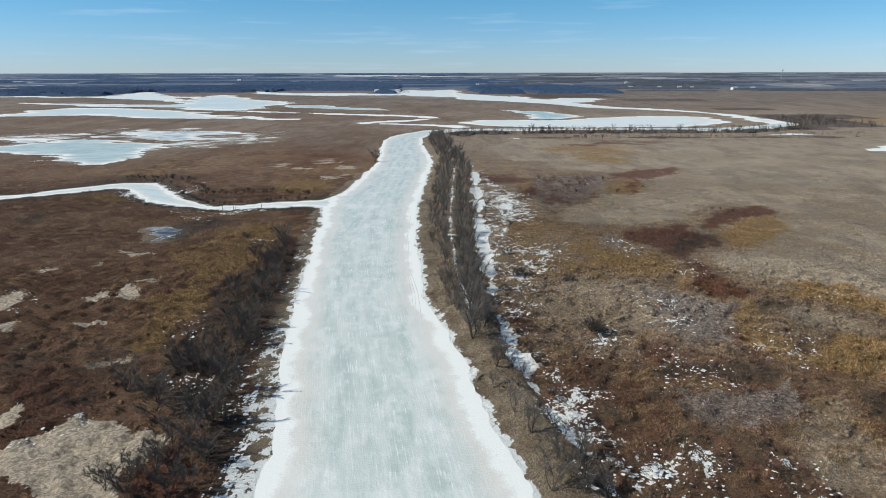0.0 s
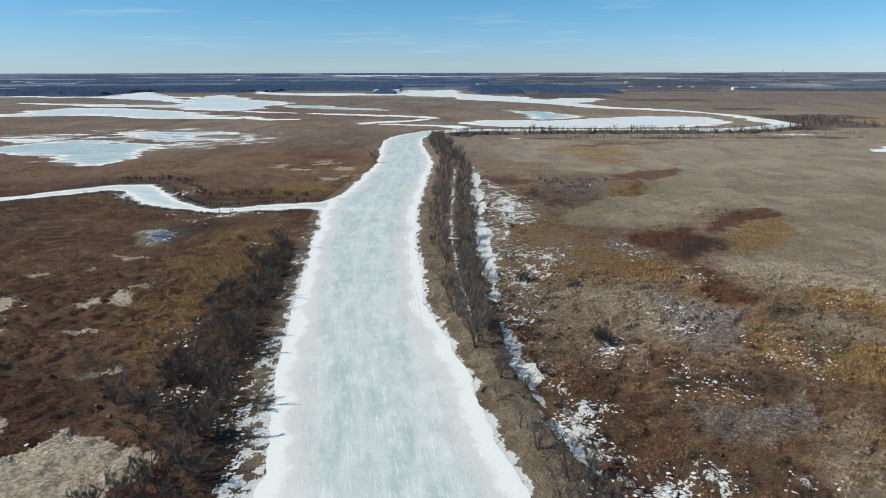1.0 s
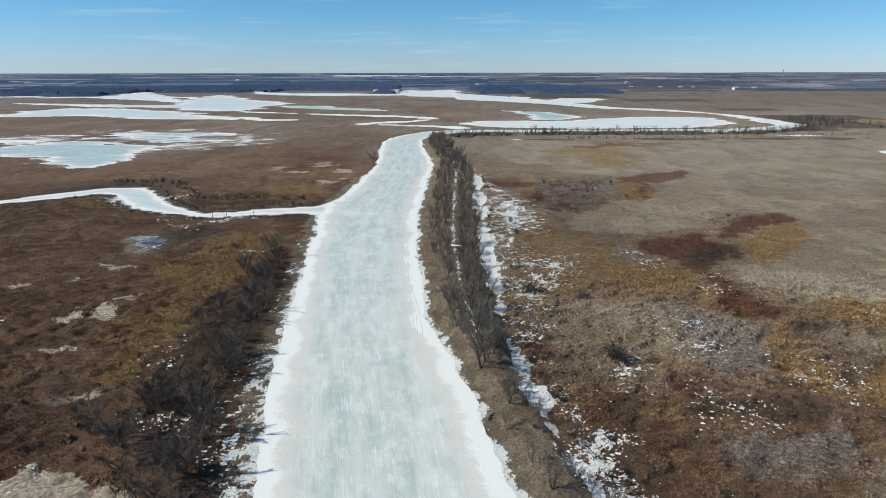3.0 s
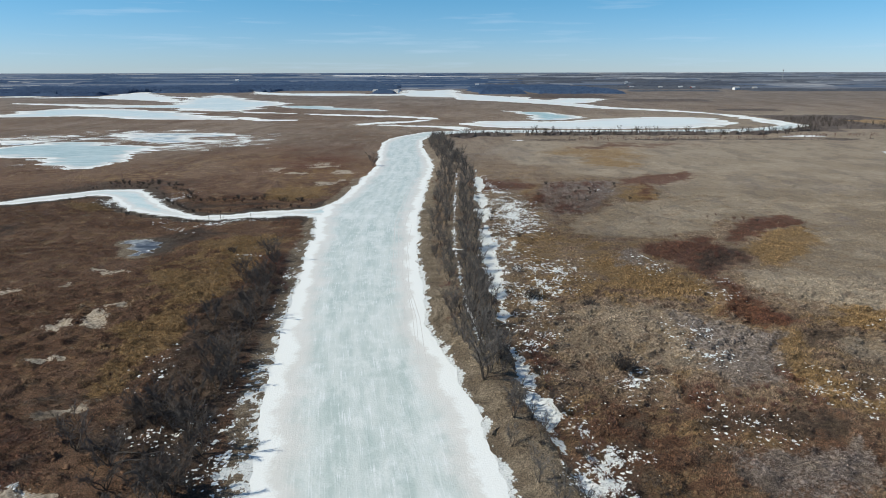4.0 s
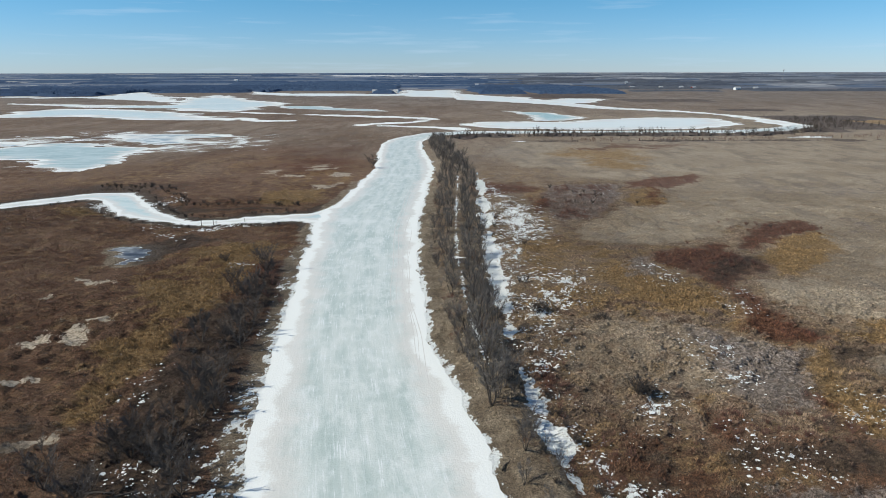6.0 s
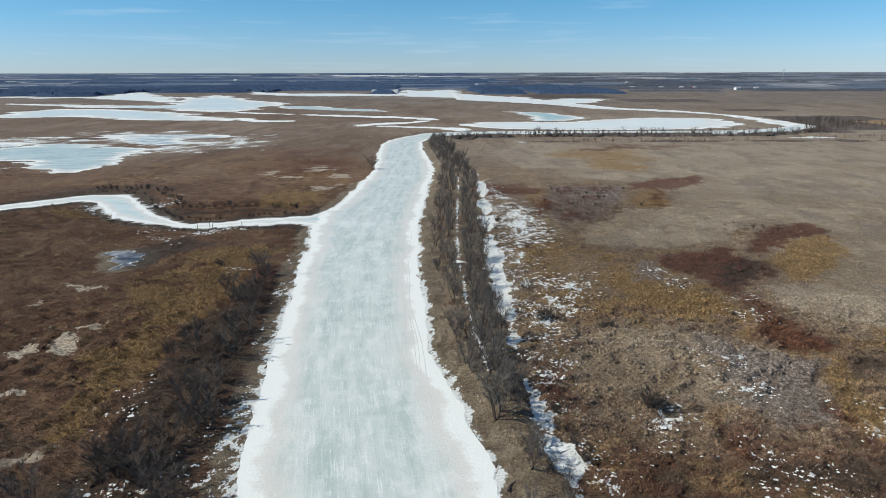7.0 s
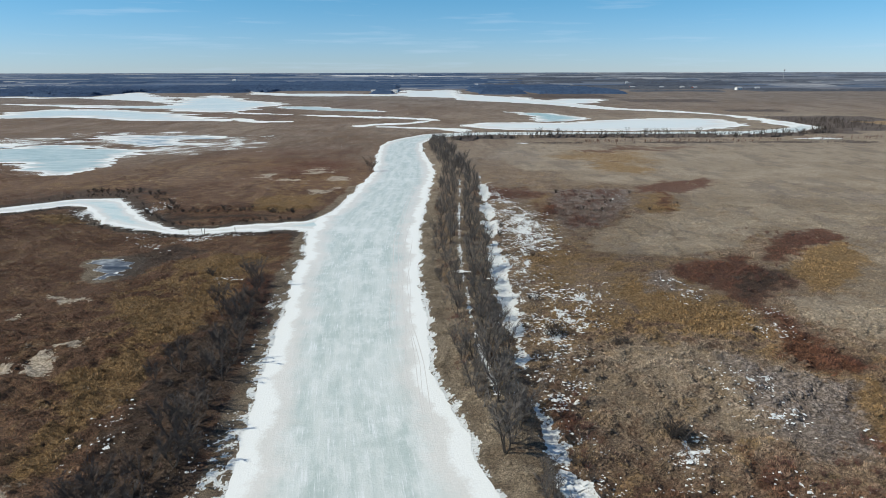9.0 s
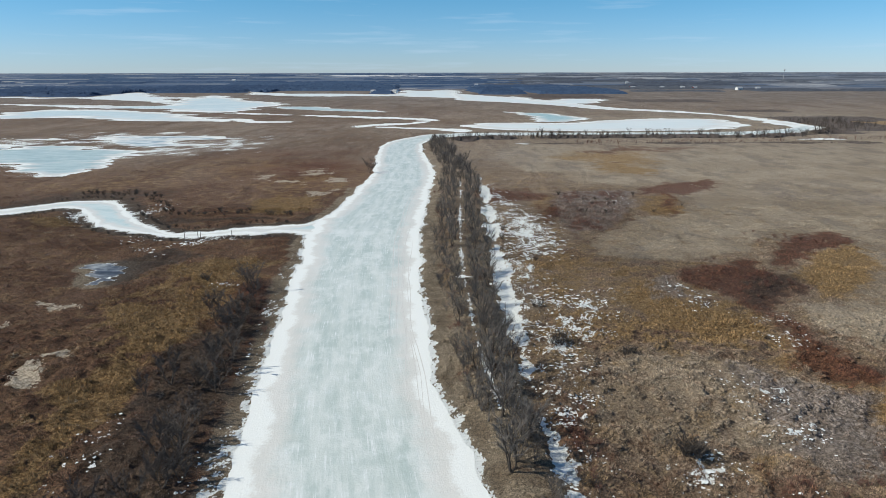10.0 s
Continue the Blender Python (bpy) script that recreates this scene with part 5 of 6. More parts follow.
# ---- grass and reeds ----
def tuft_field(name, y0, y1, per_m2, blades, size, wide, spread, label, seed):
    """Tussocks of dry grass and reed: each a sheaf of broad blades that falls open."""
    r = np.random.default_rng(seed)
    side = 0.69 * y1 + 12
    n = int((y1 - y0) * 2 * side * per_m2)
    x, y = r.uniform(-side, side, n), r.uniform(y0, y1, n)
    keep = np.abs(x) < 0.69 * y + 12
    x, y = x[keep], y[keep]
    s = shore(x, y)
    x, y, s = x[s > 0.2], y[s > 0.2], s[s > 0.2]
    clump = 0.5 * fractal(x, y, 5.0, 41, 3) + 0.5 * hummocks(x, y)
    keep = r.uniform(0.0, 0.36, len(x)) < clump
    x, y, s, clump = x[keep], y[keep], s[keep], clump[keep]
    a, b, c = plants(x, y, s)
    pale = smooth(0.3, 0.7, a[:, 2])
    bare = 0.85 * smooth(0.25, 0.55, b[:, 1])
    keep = (r.uniform(0, 1, len(x)) > bare) & (near_line(x, y, DITCH_LINE, 4) > 1.3) & (near_line(x, y, TRAIL_LINE, 3) > 0.6) & (pale < r.uniform(0.1, 1.0, len(x)))
    x, y, s, a, b, c, clump, pale = (v[keep] for v in (x, y, s, a, b, c, clump, pale))
    n = len(x)
    lush = 0.75 + 0.55 * np.clip(a[:, 0], 0, 1) + 0.3 * np.clip(a[:, 1], 0, 1) - 0.1 * smooth(0.5, 0.8, b[:, 2]) - 0.35 * np.clip(b[:, 0], 0, 1) * (y < 235) - 0.45 * np.clip(c[:, 0], 0, 1) + 1.6 * np.clip(b[:, 0], 0, 1) * smooth(235, 255, y) * (y < 330)
    tall = size * np.maximum(lush, 0.2) * (0.3 + 1.3 * clump) * smooth(0.0, 2.5, s) * r.uniform(0.7, 1.3, n) * (1 - 0.75 * pale)
    z = height(x, y, s) - 0.06
    ang = r.uniform(0, 2 * np.pi, (n, blades))
    rad = size * r.uniform(0.05, 0.5, (n, blades))
    bx, by = x[:, None] + np.cos(ang) * rad, y[:, None] + np.sin(ang) * rad
    h = tall[:, None] * r.uniform(0.6, 1.2, (n, blades))
    lean = (0.1 + (1.0 - 0.7 * np.clip(a[:, :1], 0, 1)) * r.uniform(0, 1, (n, blades))) * h
    tx, ty = bx + np.cos(ang) * lean, by + np.sin(ang) * lean
    w = 0.5 * wide * r.uniform(0.6, 1.25, (n, blades))
    turn = ang + np.pi / 2 + r.normal(0, 0.5, (n, blades))
    wx, wy = np.cos(turn) * w, np.sin(turn) * w
    zz = np.broadcast_to(z[:, None], h.shape)
    v = np.stack([np.stack([bx - wx, by - wy, zz], -1), np.stack([bx + wx, by + wy, zz], -1), np.stack([tx, ty, zz + h], -1)], 2).reshape(-1, 3)
    me = fill(bpy.data.meshes.new(name), v, np.arange(len(v)).reshape(-1, 3))
    for key, mask in zip(("veg_a", "veg_b", "veg_c"), (a, b, c)):
        give(me, key, np.repeat(mask, blades * 3, 0))
    # blades in low clumps are toned darker, painting the shade of the gaps
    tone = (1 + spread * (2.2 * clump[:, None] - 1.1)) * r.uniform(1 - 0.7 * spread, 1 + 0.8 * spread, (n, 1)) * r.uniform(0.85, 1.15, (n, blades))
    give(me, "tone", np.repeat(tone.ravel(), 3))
    tagged(part(name, me, M_GRASS), label, "grass", kind="stuff")


def tussock_field(name, y0, y1, per_m2, size, label, seed):
    """Rounded cushions of matted sedge, with gaps between them."""
    r = np.random.default_rng(seed)
    side = 0.69 * y1 + 12
    n = int((y1 - y0) * 2 * side * per_m2)
    x, y = r.uniform(-side, side, n), r.uniform(y0, y1, n)
    s = shore(x, y)
    patchy = fractal(x, y, 9.0, 43, 3)
    keep = (np.abs(x) < 0.69 * y + 12) & (s > 2.5) & (patchy > r.uniform(0.2, 0.62, n)) & (near_line(x, y, DITCH_LINE, 4) > 1.6)
    x, y, s = x[keep], y[keep], s[keep]
    a, b, c = plants(x, y, s)
    odds = (0.35 + 0.75 * np.clip(b[:, 2], 0, 1) + 0.5 * np.clip(b[:, 0], 0, 1)) * (1 - 0.6 * np.clip(a[:, 0], 0, 1)) * (1 - smooth(0.2, 0.6, a[:, 2])) * (1 - 0.75 * np.clip(c[:, 0], 0, 1)) * (1 - smooth(0.3, 0.5, b[:, 1])) * np.where(b[:, 2] > 0.3, 1.0, 0.3)
    keep = r.uniform(0, 1, len(x)) < odds
    x, y, s, a, b, c = (v[keep] for v in (x, y, s, a, b, c))
    n, k = len(x), 6
    wide = size * r.uniform(0.55, 1.35, n)
    tall = wide * r.uniform(0.5, 0.9, n)
    z = height(x, y, s) - 0.08
    ang = (np.arange(k) * 2 * np.pi / k)[None] + r.uniform(0, 6.28, (n, 1)) + r.normal(0, 0.2, (n, k))
    rings = []
    for out, up in ((1.0, 0.0), (0.82, 0.55)):
        reach = wide[:, None] * out * r.uniform(0.6, 1.4, (n, k))
        rings.append(np.stack([x[:, None] + np.cos(ang) * reach, y[:, None] + np.sin(ang) * reach, z[:, None] + tall[:, None] * up * r.uniform(0.7, 1.3, (n, k))], -1))
    top = np.stack([x + wide * r.normal(0, 0.15, n), y + wide * r.normal(0, 0.15, n), z + tall], -1)[:, None]
    f = []
    for j in range(k):
        i = (j + 1) % k
        f += [(j, i, k + i), (j, k + i, k + j), (k + j, k + i, 2 * k)]
    m = 2 * k + 1
    faces = (np.array(f)[None] + (np.arange(n) * m)[:, None, None]).reshape(-1, 3)
    me = fill(bpy.data.meshes.new(name), np.concatenate([*rings, top], 1).reshape(-1, 3), faces, True)
    for key, mask in zip(("veg_a", "veg_b", "veg_c"), (a, b, c)):
        give(me, key, np.repeat(mask, m, 0))
    give(me, "tone", np.repeat(r.uniform(0.66, 1.2, n), m))
    tagged(part(name, me, M_TUSSOCK), label, "grass", kind="stuff")


tussock_field("sedge_tussocks", 58, 165, 2.6, 0.33, "rounded tussocks of matted dry sedge", 54)
tuft_field("marsh_grass", 58, 150, 7.5, 5, 0.38, 0.09, 0.5, "dry tan and brown marsh grass in tussocks", 51)
tuft_field("reed_beds", 150, 275, 3.2, 4, 0.46, 0.15, 0.4, "dry reeds and sedge standing in beds", 52)
tuft_field("distant_reeds", 275, 560, 0.65, 3, 0.38, 0.28, 0.25, "dry reeds across the open marsh", 53)


def snow_scraps(name, y0, y1, per_m2, size, label, seed):
    """Scraps of old crusted snow caught between the stalks."""
    r = np.random.default_rng(seed)
    side = 0.69 * y1 + 12
    n = int((y1 - y0) * 2 * side * per_m2)
    x, y = r.uniform(-side, side, n), r.uniform(y0, y1, n)
    x, y = x[np.abs(x) < 0.69 * y + 12], y[np.abs(x) < 0.69 * y + 12]
    s = shore(x, y)
    x, y, s = x[s > 3.2], y[s > 3.2], s[s > 3.2]
    snowy = plants(x, y, s)[1][:, 3]
    lumpy = fractal(x, y, 5.0, 48, 3)
    keep = r.uniform(0, 1, len(x)) < np.clip(snowy - 0.2, 0, 1) * smooth(0.34, 0.66, lumpy) * 1.3
    x, y, s, snowy = x[keep], y[keep], s[keep], snowy[keep]
    n, k = len(x), 9
    ang = (np.arange(k) * 2 * np.pi / k)[None] + r.uniform(0, 6.28, (n, 1)) + r.normal(0, 0.25, (n, k))
    reach = (size * r.lognormal(0, 0.42, n) * (0.6 + 0.5 * snowy))[:, None] * r.uniform(0.35, 1.4, (n, k))
    px, py = x[:, None] + 1.15 * np.cos(ang) * reach, y[:, None] + np.sin(ang) * reach
    z = height(x, y, s) + r.uniform(0.03, 0.15, n)
    rim = np.stack([px, py, z[:, None] + r.uniform(-0.07, 0.02, px.shape)], -1)
    top = np.stack([x, y, z + 0.02], -1)[:, None]
    f = np.array([(j, (j + 1) % k, k) for j in range(k)])
    faces = (f[None] + (np.arange(n) * (k + 1))[:, None, None]).reshape(-1, 3)
    me = fill(bpy.data.meshes.new(name), np.concatenate([rim, top], 1).reshape(-1, 3), faces)
    tagged(part(name, me, M_OLDSNOW), label, "snow", kind="stuff")


snow_scraps("snow_scraps", 58, 175, 4.8, 0.19, "small scraps of old snow between the marsh stalks", 56)
snow_scraps("distant_snow_scraps", 175, 330, 1.6, 0.32, "scraps of old snow across the reeds", 57)



# ---- the far side of the marsh ----
def wood_stand(name, areas, tall, label, seed, material=None, stems=3, ragged=150.0, cell=0.0):
    """Leafless woodland far off: many small ragged crowns."""
    r = np.random.default_rng(seed)
    xs, ys, hs = [], [], []

    def depth(x, y, x0, x1, y0, y1):
        """How far inside the ragged outline of an area."""
        e = np.minimum(np.minimum(x - x0, x1 - x), np.minimum(y - y0, y1 - y))
        return e + 0.7 * ragged * (fractal(x, y * 0.4, ragged * 0.9, seed, 4) - 0.5)

    for x0, x1, y0, y1, n, k in areas:
        px, py = r.uniform(x0, x1, n), y0 + (y1 - y0) * r.uniform(0, 1, n) ** 1.4
        if cell:
            inside = depth(px, py, x0, x1, y0, y1) > min(13.0, 0.2 * (y1 - y0))
            px, py = px[inside], py[inside]
        xs.append(px)
        ys.append(py)
        hs.append(np.full(len(px), k))
    x, y, h = np.concatenate(xs), np.concatenate(ys), np.concatenate(hs)
    if not cell:
        y = y + ragged * (fractal(x, y * 0.2, ragged * 0.9, seed, 4) - 0.5)
    keep = shore(x, y) > 3
    x, y, h = x[keep], y[keep], h[keep] * tall * r.uniform(0.85, 1.05, keep.sum())
    # each tree is a few ragged clumps of twigs on a narrow foot
    n, k = len(x), stems
    z = height(x, y)
    ang = r.uniform(0, 6.28, (n, k))
    out = h[:, None] * r.uniform(0.1, 0.34, (n, k))
    cx, cy = x[:, None] + np.cos(ang) * out, y[:, None] + np.sin(ang) * out
    top = z[:, None] + h[:, None] * r.uniform(0.62, 0.85, (n, k))
    wide = h[:, None] * r.uniform(0.28, 0.46, (n, k))
    # the foot, a ragged waist and an uneven top
    v = [np.stack([cx, cy, np.broadcast_to(z[:, None] - 0.4, cx.shape)], -1)]
    for q in range(4):
        a = ang + q * 1.5708
        reach = wide * r.uniform(0.7, 1.2, (n, k))
        v.append(np.stack([cx + np.cos(a) * reach, cy + np.sin(a) * reach, z[:, None] + (top - z[:, None]) * r.uniform(0.15, 0.55, (n, k))], -1))
    v.append(np.stack([cx + 0.3 * wide * r.normal(0, 1, (n, k)), cy, top], -1))
    v = np.stack(v, 2)
    f = np.array([t for q in range(4) for t in ((0, 1 + (q + 1) % 4, 1 + q), (1 + q, 1 + (q + 1) % 4, 5))])
    faces = (f[None] + (np.arange(n * k) * 6)[:, None, None]).reshape(-1, 3)
    v = v.reshape(-1, 3)
    if cell:
        # under the single crowns a closed, uneven canopy
        vs, fs, first = [v], [faces], len(v)
        for x0, x1, y0, y1, n, k in areas:
            slope = min(12.0, 0.3 * (y1 - y0))
            gx, gy = np.meshgrid(np.arange(x0 - 20, x1 + 20, cell), np.arange(y0 - ragged * 0.3, y1 + ragged * 0.3, min(cell, 0.4 * (y1 - y0))))
            e = depth(gx, gy, x0, x1, y0, y1)
            e = np.minimum(e, shore(gx.ravel(), gy.ravel()).reshape(gx.shape) - 4)
            gz = height(gx.ravel(), gy.ravel()).reshape(gx.shape) - 0.5 + k * tall * smooth(0, slope, e) * (0.25 + 0.75 * fractal(gx, gy, 13.0, seed + 1, 3)) * r.uniform(0.85, 1.12, gx.shape)
            i = np.arange(gx.size).reshape(gx.shape)
            quad = np.stack([i[:-1, :-1], i[:-1, 1:], i[1:, 1:], i[1:, :-1]], -1).reshape(-1, 4)
            quad = quad[(e.ravel()[quad] > 0).any(1)]
            fs += [first + quad[:, :3], first + quad[:, [0, 2, 3]]]
            vs.append(np.stack([gx, gy, gz], -1).reshape(-1, 3))
            first += gx.size
        v, faces = np.concatenate(vs), np.concatenate(fs)
    me = fill(bpy.data.meshes.new(name), v, faces)
    tagged(part(name, me, material or M_FAR), label, "woods", kind="stuff")


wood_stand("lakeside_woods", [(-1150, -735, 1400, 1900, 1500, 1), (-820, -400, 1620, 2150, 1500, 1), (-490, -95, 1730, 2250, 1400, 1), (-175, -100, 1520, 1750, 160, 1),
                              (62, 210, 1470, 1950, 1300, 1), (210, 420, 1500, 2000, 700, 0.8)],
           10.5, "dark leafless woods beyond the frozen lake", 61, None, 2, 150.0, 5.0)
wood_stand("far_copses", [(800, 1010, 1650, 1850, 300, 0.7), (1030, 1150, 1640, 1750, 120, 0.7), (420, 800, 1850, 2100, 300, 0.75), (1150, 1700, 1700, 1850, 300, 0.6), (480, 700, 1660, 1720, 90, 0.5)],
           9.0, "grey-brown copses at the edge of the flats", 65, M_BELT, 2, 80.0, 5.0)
# brush along the foot of the far dike and round its end
FAR_DIKE = DIKE_LINE[np.argmax(DIKE_LINE[:, 1] > 505):]
HEDGE = [(p[0] - 5, p[0] + 5, p[1] - 5, p[1] + 6, 34, 0.95) for p in FAR_DIKE[2:]] + [(335, 420, 585, 710, 1500, 0.75), (300, 350, 560, 600, 500, 0.7), (130, 330, 492, 508, 1500, 0.28), (345, 480, 690, 770, 900, 0.5), (60, 100, 494, 502, 200, 0.25)]
wood_stand("marsh_brush", [(170, 340, 1260, 1480, 900, 0.8), (310, 470, 1110, 1210, 700, 0.6), (360, 450, 850, 900, 300, 0.6), *HEDGE],
           3.2, "low dark brush on the marsh flats", 62, M_BRUSH, 2, 22.0, 2.6)
belts = []
for k in range(200):
    y = 2050 + 2350 * rng.uniform(0, 1) ** 0.9
    x = rng.uniform(-1, 1) * y * 0.82
    long = rng.uniform(60, 420) * (1.5 if x < 0 else 1.0)
    belts.append((x - long / 2, x + long / 2, y, y + rng.uniform(10, 110), int(long * 0.08) + 4, rng.uniform(0.45, 0.8) * (1.0 if y < 3200 else 0.6)))
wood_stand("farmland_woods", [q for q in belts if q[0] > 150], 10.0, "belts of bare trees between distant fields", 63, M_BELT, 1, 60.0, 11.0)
wood_stand("plain_woods", [q for q in belts if q[0] <= 150], 10.0, "woodland on the distant plain, tinted with haze blue", 64, M_FAR, 1, 60.0, 11.0)


# the row of trees along the far reach of the dike
def tree_row(name, spots, proto, material, label):
    v, f = np.array(proto.v), np.array(proto.f)
    spots = np.array(spots)
    z = height(spots[:, 0], spots[:, 1])
    turn = rng.uniform(0, 6.28, len(spots))
    c, s = np.cos(turn)[:, None], np.sin(turn)[:, None]
    k = spots[:, 2:3]
    x = spots[:, :1] + k * (c * v[:, 0] - s * v[:, 1])
    y = spots[:, 1:2] + k * (s * v[:, 0] + c * v[:, 1])
    zz = z[:, None] - 0.1 + k * v[:, 2] * rng.uniform(0.85, 1.15, k.shape)
    faces = (f[None] + (np.arange(len(spots)) * len(v))[:, None, None]).reshape(-1, 3)
    tagged(part(name, fill(bpy.data.meshes.new(name), np.stack([x, y, zz], -1).reshape(-1, 3), faces), material), label, "trees", kind="stuff")


wood, fine = branching(np.random.default_rng(71), 6.5, 2.1, 3, 4, 3, 0.16, 0.11)
wood.add((fine.v, fine.f))
row_spots = []
for k in range(330):
    p = along(FAR_DIKE, rng.uniform(0, 1.0))
    row_spots.append((p[0] + rng.normal(0, 2.5), p[1] + rng.normal(0, 3.0), rng.choice([0.4, 0.55, 0.7, 0.9]) * rng.uniform(0.8, 1.2)))
for k in range(190):
    row_spots.append((330 + 75 * rng.uniform(0, 1), 585 + 120 * rng.uniform(0, 1), rng.uniform(0.5, 0.95)))
brush_spots = []
for k in range(170):
    u = rng.uniform(0, 1)
    brush_spots.append((100 + 250 * u + rng.normal(0, 4), 500 + 30 * u ** 2 + rng.normal(0, 5), rng.uniform(0.25, 0.45)))
# undergrowth between the near trees of the dike
low_wood, low_fine = branching(np.random.default_rng(72), 3.6, 1.5, 5, 3, 5, 0.06, 0.036, 0.2)
low_wood.add((low_fine.v, low_fine.f))
thicket = []
while len(thicket) < 190:
    y = 122 + 400 * rng.uniform(0, 1) ** 1.2
    left = np.interp(y, RB[:, 1], RB[:, 0]) + 4.0
    right = np.interp(y, DITCH_LINE[:, 1], DITCH_LINE[:, 0]) - 1.5 if y < 360 else left + 12 - (y - 360) * 0.02
    x = rng.uniform(left, max(right, left + 4))
    if y < 335 and abs(x - np.interp(y, TRAIL_LINE[:, 1], TRAIL_LINE[:, 0])) < 1.3:
        continue
    thicket.append((x, y, rng.uniform(0.5, 1.1)))
tree_row("dike_thicket", thicket, low_wood, M_TWIG, "grey leafless thicket between the dike trees")
row_spots = [q for q, s in zip(row_spots, shore(np.array([q[0] for q in row_spots]), np.array([q[1] for q in row_spots]))) if s > 1.0]
tree_row("dike_brush", [q for q in brush_spots if 480 < q[1]], wood, M_REDTWIG, "low reddish brush below the far dike")
tree_row("dike_tree_row", row_spots, wood, M_BARK, "long row of bare trees along the far dike")


# farmsteads on the plain
def gabled(name, size, wall_mat, roof_mat, label):
    """A plain gabled building with walls, a roof that overhangs, a door and windows."""
    w, d, h, rise = size
    root = tagged(new(name), label, "building", "distant farm buildings")
    bm = bmesh.new()
    q = [bm.verts.new(c) for c in ((-w / 2, -d / 2, 0), (w / 2, -d / 2, 0), (w / 2, d / 2, 0), (-w / 2, d / 2, 0), (-w / 2, -d / 2, h), (w / 2, -d / 2, h), (w / 2, d / 2, h), (-w / 2, d / 2, h), (-w / 2, 0, h + rise), (w / 2, 0, h + rise))]
    for f in ((0, 1, 5, 4), (2, 3, 7, 6), (3, 0, 4, 8, 7), (1, 2, 6, 9, 5)):
        bm.faces.new([q[i] for i in f])
    me = bpy.data.meshes.new("wall")
    bm.to_mesh(me)
    part("wall", me, wall_mat, root)
    bm = bmesh.new()
    o, th = 0.5, 0.3
    ring = []
    for x in (-w / 2 - o, w / 2 + o):
        ring.append([bm.verts.new((x, yy, zz)) for yy, zz in ((-d / 2 - o, h - 0.25), (0, h + rise), (d / 2 + o, h - 0.25), (d / 2 + o, h - 0.25 + th), (0, h + rise + th), (-d / 2 - o, h - 0.25 + th))])
    for i in range(6):
        bm.faces.new((ring[0][i], ring[0][(i + 1) % 6], ring[1][(i + 1) % 6], ring[1][i]))
    bm.faces.new(ring[0][::-1])
    bm.faces.new(ring[1])
    me = bpy.data.meshes.new("roof")
    bm.to_mesh(me)
    part("roof", me, roof_mat, root)
    for k, (x, z, bw, bh) in enumerate(((-w * 0.3, h * 0.55, 1.2, 1.3), (w * 0.3, h * 0.55, 1.2, 1.3), (0, 1.1, 1.4, 2.2))):
        bm = bmesh.new()
        bmesh.ops.create_cube(bm, size=1.0, matrix=Matrix.Translation((x, -d / 2 - 0.03, z)) @ Matrix.Diagonal((bw, 0.12, bh, 1)))
        me = bpy.data.meshes.new("opening")
        bm.to_mesh(me)
        part("door" if k == 2 else "window", me, M_DARKPANE, root)
    return root


M_WHITEWALL, M_REDWALL = plain("white_boards", (0.78, 0.78, 0.76)), plain("red_boards", (0.26, 0.06, 0.045))
M_GREYROOF, M_DARKPANE = plain("grey_metal_roof", (0.42, 0.43, 0.45), 0.5), plain("dark_pane", (0.03, 0.035, 0.04), 0.2)
BARN = gabled("barn", (17, 10, 5, 3.5), M_WHITEWALL, M_GREYROOF, "long white barn with a grey metal roof")
HOUSE = gabled("farmhouse", (11, 8, 5, 3), M_WHITEWALL, M_GREYROOF, "white gabled farmhouse beside bare trees")
SHED = gabled("shed", (16, 9, 4, 3), M_REDWALL, M_GREYROOF, "small red shed with a grey roof")
sites = {BARN: [(800, 1790), (-900, 2900)], HOUSE: [(630, 1900), (690, 1905), (855, 1800), (-160, 1580), (-110, 1590), (120, 2250), (700, 2500)], SHED: [(720, 1890), (560, 1950), (-125, 1600)]}
for kind, places in sites.items():
    for k, (x, y) in enumerate(places):
        m = Matrix.Translation((x, y, float(height(np.array([x]), np.array([y]))[0]) - 0.1)) @ Matrix.Rotation(rng.uniform(-0.5, 0.5), 4, "Z")
        if k:
            copy_thing(kind, m)
        else:
            kind.matrix_basis = m

def water_tower(x, y, tall):
    """A slim far-off water tower: a flared column and a rounded tank."""
    root = tagged(new("water_tower"), "slim pale water tower on the far plain", "water tower")
    for name, profile in (("column", ((2.2, 0), (1.0, 4), (0.8, tall - 7), (1.5, tall - 5))), ("tank", ((1.5, tall - 5), (3.4, tall - 3.6), (3.8, tall - 2.2), (3.0, tall - 0.8), (1.0, tall)))):
        bm = bmesh.new()
        rings = [[bm.verts.new((r * math.cos(a), r * math.sin(a), z)) for a in np.arange(12) * math.pi / 6] for r, z in profile]
        for low, high in zip(rings[:-1], rings[1:]):
            for k in range(12):
                bm.faces.new((low[k], low[(k + 1) % 12], high[(k + 1) % 12], high[k]))
        bm.faces.new(rings[-1])
        me = bpy.data.meshes.new(name)
        bm.to_mesh(me)
        part(name, me, M_GREYROOF, root)
    root.matrix_basis = Matrix.Translation((x, y, float(height(np.array([x]), np.array([y]))[0]) - 0.2))


water_tower(1552.0, 3000.0, 46.0)

# ---- small things on the ice and in the marsh ----
# old wheel lines in the snow crust beside the dike bank
M_TRACK = plain("brown_track", (0.71, 0.7, 0.68))


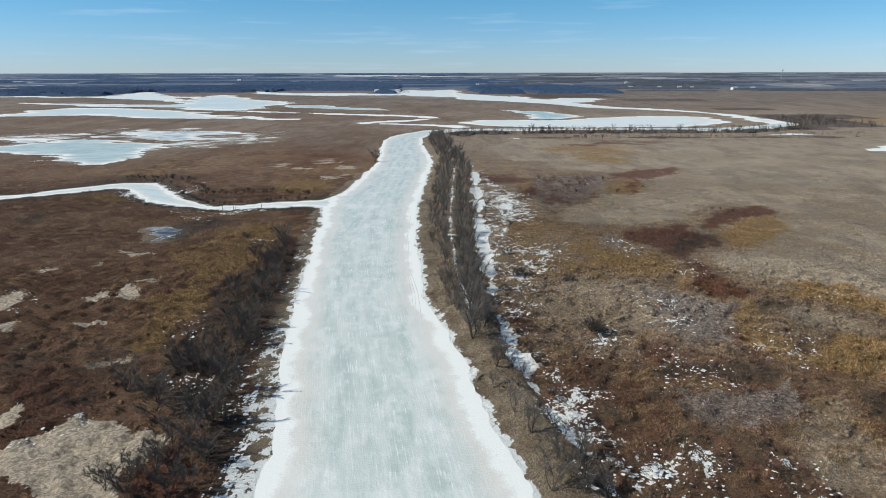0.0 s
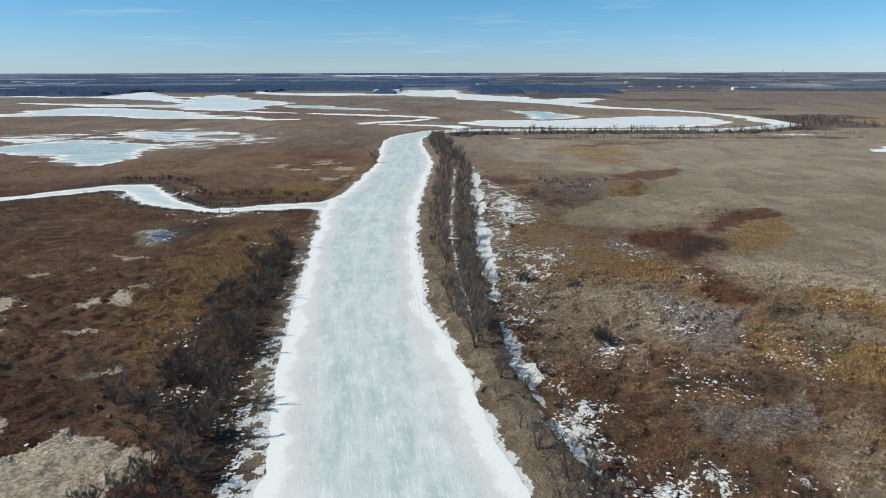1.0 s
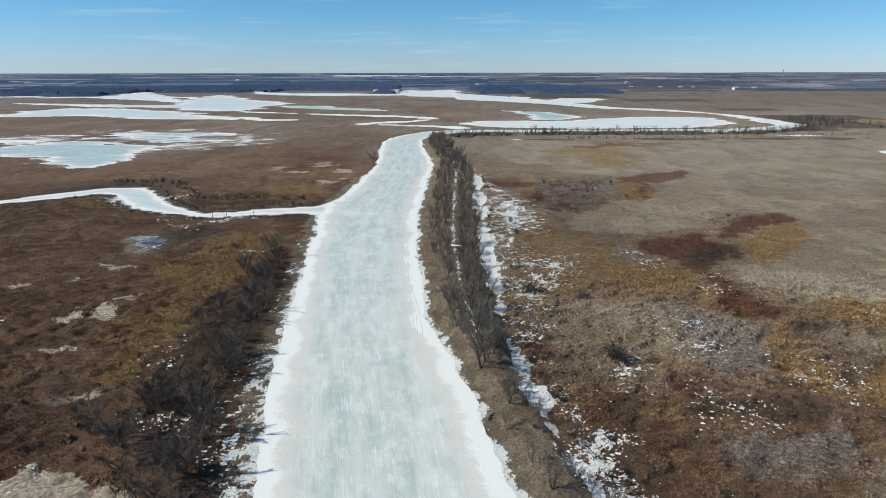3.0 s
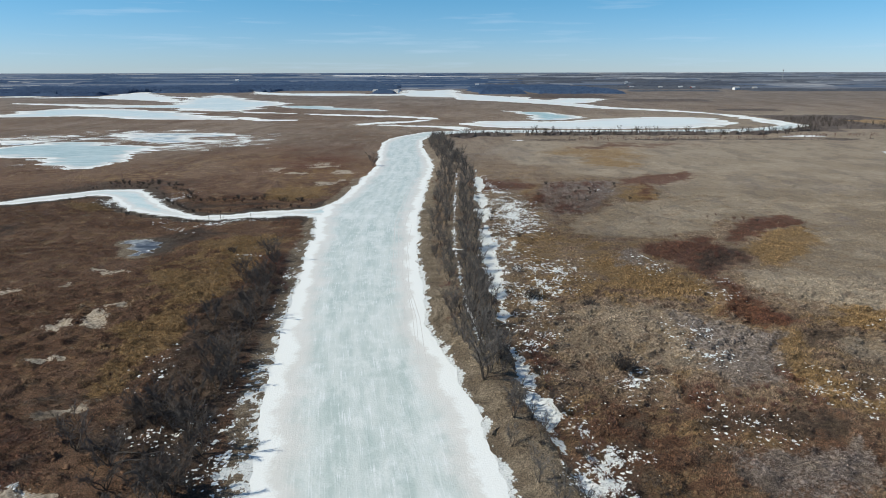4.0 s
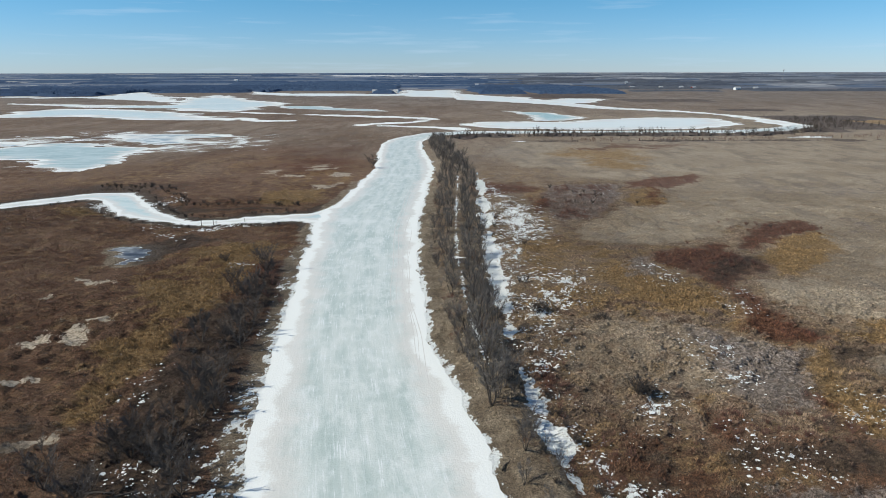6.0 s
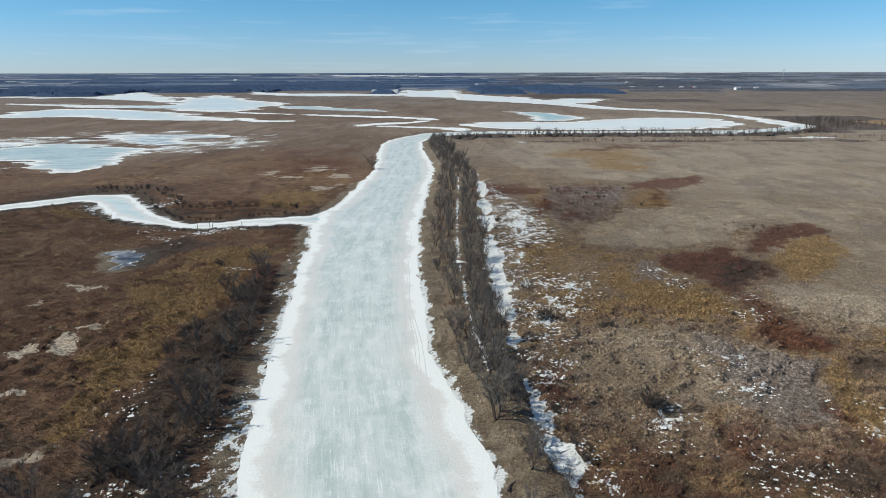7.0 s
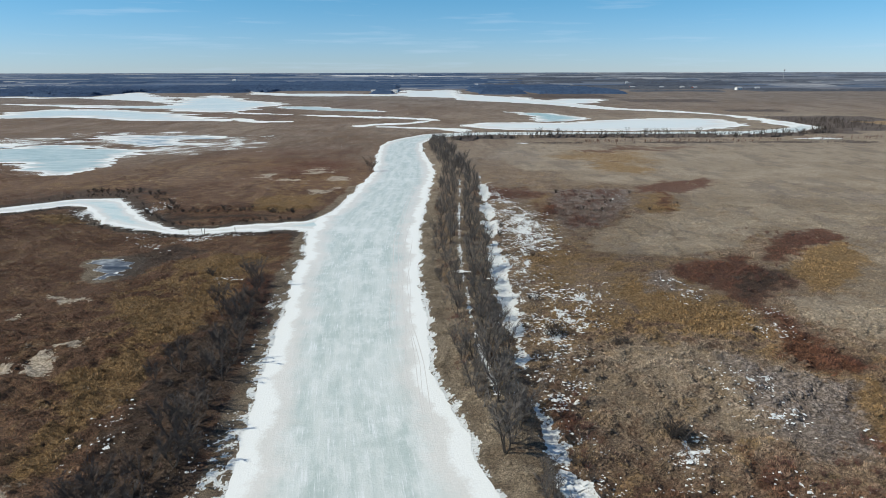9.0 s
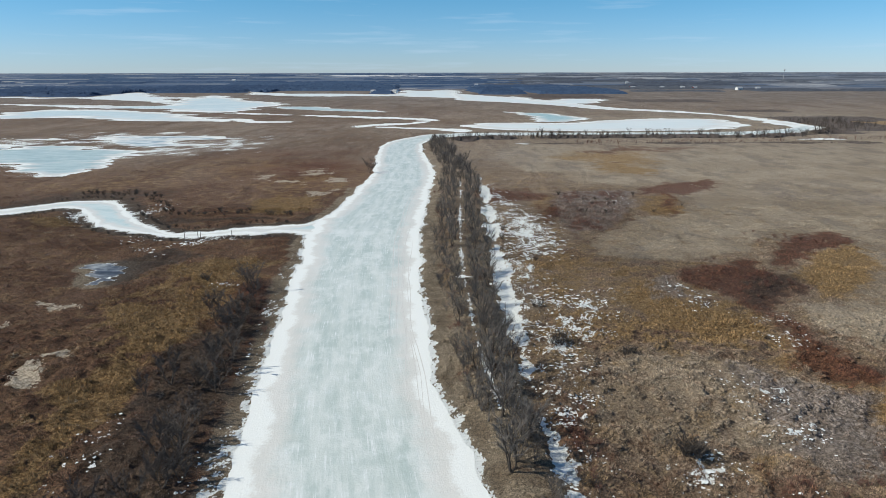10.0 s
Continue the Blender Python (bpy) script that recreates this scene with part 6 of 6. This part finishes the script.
def track(offset, y0, y1, wide, z):
    bank = curve_through(RIVER_RIGHT[5:29], lambda x, y: 1.0)
    bank = bank[(bank[:, 1] > y0) & (bank[:, 1] < y1)]
    kernel = np.ones(81) / 81
    x = np.convolve(np.pad(bank[:, 0], 40, "edge"), kernel, "valid")
    t = np.linspace(0, 1, len(x))
    x = x - offset - 0.8 * np.sin(t * 3.1) - 0.25 * np.sin(t * 19)
    w = wide * (0.35 + 0.8 * fractal(x * 0, bank[:, 1], 9.0, 44, 3)) * np.minimum(1, 8 * t * (1 - t))
    v = np.stack([np.stack([x - w, bank[:, 1], x * 0 + z], -1), np.stack([x + w, bank[:, 1], x * 0 + z], -1)], 1).reshape(-1, 3)
    k = np.arange(len(x) - 1) * 2
    me = fill(bpy.data.meshes.new("wheel_track"), v, np.stack([k, k + 1, k + 3, k + 2], -1))
    tagged(part("wheel_track", me, M_TRACK), "faint brown wheel track in the snowy ice", "track", kind="structure")


for k, (offset, y0, y1, wide) in enumerate(((2.3, 112, 230, 0.13), (2.7, 118, 210, 0.1), (3.7, 112, 260, 0.12), (4.1, 130, 240, 0.08), (5.4, 150, 330, 0.12), (6.8, 150, 330, 0.12))):
    track(offset, y0, y1, wide, 0.005 + 0.004 * k)

# snow drifts left at the edge of the far trees
for x, y, rx, ry in ((283.8, 521.5, 16, 4), (56.0, 493.6, 8, 2.5)):
    turn = np.linspace(0, np.pi, 7)
    far_side = [(x - rx * math.cos(a), y + ry * math.sin(a)) for a in turn]
    near_side = [(x - rx * math.cos(a), y - ry * math.sin(a)) for a in turn]
    ice_sheet("snow_drift", far_side, near_side, M_SNOWICE, "low drift of old snow beside brown brush", 0.1, 2.5, 1.0)
    give(ICE[-1][1], "edge", ICE[-1][2])


# dead saplings on the creek bank, and fallen trunks under the bank trees
def dead_sapling(seed):
    r = np.random.default_rng(seed)
    root = tagged(new("dead_sapling"), "thin dead sapling on the creek bank", "sapling", "dead saplings")
    lean = r.normal(0, 0.2, 2)
    line = [np.array([lean[0] * k, lean[1] * k, 2.6 * k]) + r.normal(0, 0.04, 3) * k for k in np.linspace(0, 1, 5)]
    part("trunk", _one(limb(line, 0.11, 0.04, 6)), M_BARK, root)
    for k in range(3):
        base = line[2 + k % 2]
        part("branch", _one(spike(base, base + np.array([r.normal(0, 0.4), r.normal(0, 0.4), 0.7]), 0.035, 4)), M_BARK, root)
    return root


def _one(made):
    pile = Pile()
    pile.add(made)
    return pile.mesh("wood")


for seed, x, y in ((1, -82.3, 231.5), (2, -78.4, 232.2), (3, -77.8, 232.6), (4, -67.9, 232.6)):
    ob = dead_sapling(seed)
    ob.matrix_basis = Matrix.Translation((x, y, float(height(np.array([x]), np.array([y]))[0]) - 0.05))


def fallen_trunk(seed, x, y, long, turn):
    r = np.random.default_rng(seed)
    root = tagged(new("fallen_trunk"), "grey fallen trunk lying in flattened grass", "log", "fallen trunks")
    line = [np.array([long * (k - 0.5), 0.25 * math.sin(k * 4), 0.12 + 0.1 * r.uniform(0, 1)]) for k in np.linspace(0, 1, 6)]
    part("trunk", _one(limb(line, 0.16, 0.06, 7)), M_BARK, root)
    for k in range(3):
        base = line[2 + k]
        part("branch", _one(spike(base, base + np.array([0.7, r.normal(0, 0.8), r.uniform(0.1, 0.7)]), 0.05, 4)), M_BARK, root)
    root.matrix_basis = Matrix.Translation((x, y, float(height(np.array([x]), np.array([y]))[0]))) @ Matrix.Rotation(radians(turn), 4, "Z")


for seed, x, y, long, turn in ((1, -39.5, 87.0, 4.5, 25), (2, -38.2, 85.0, 3.6, 35), (3, -42.0, 89.0, 4.0, 12), (4, -39.0, 91.5, 5.0, 18), (5, -43.5, 91.0, 3.5, 8), (6, 6.5, 97.0, 2.5, 60)):
    fallen_trunk(seed, x, y, long, turn)
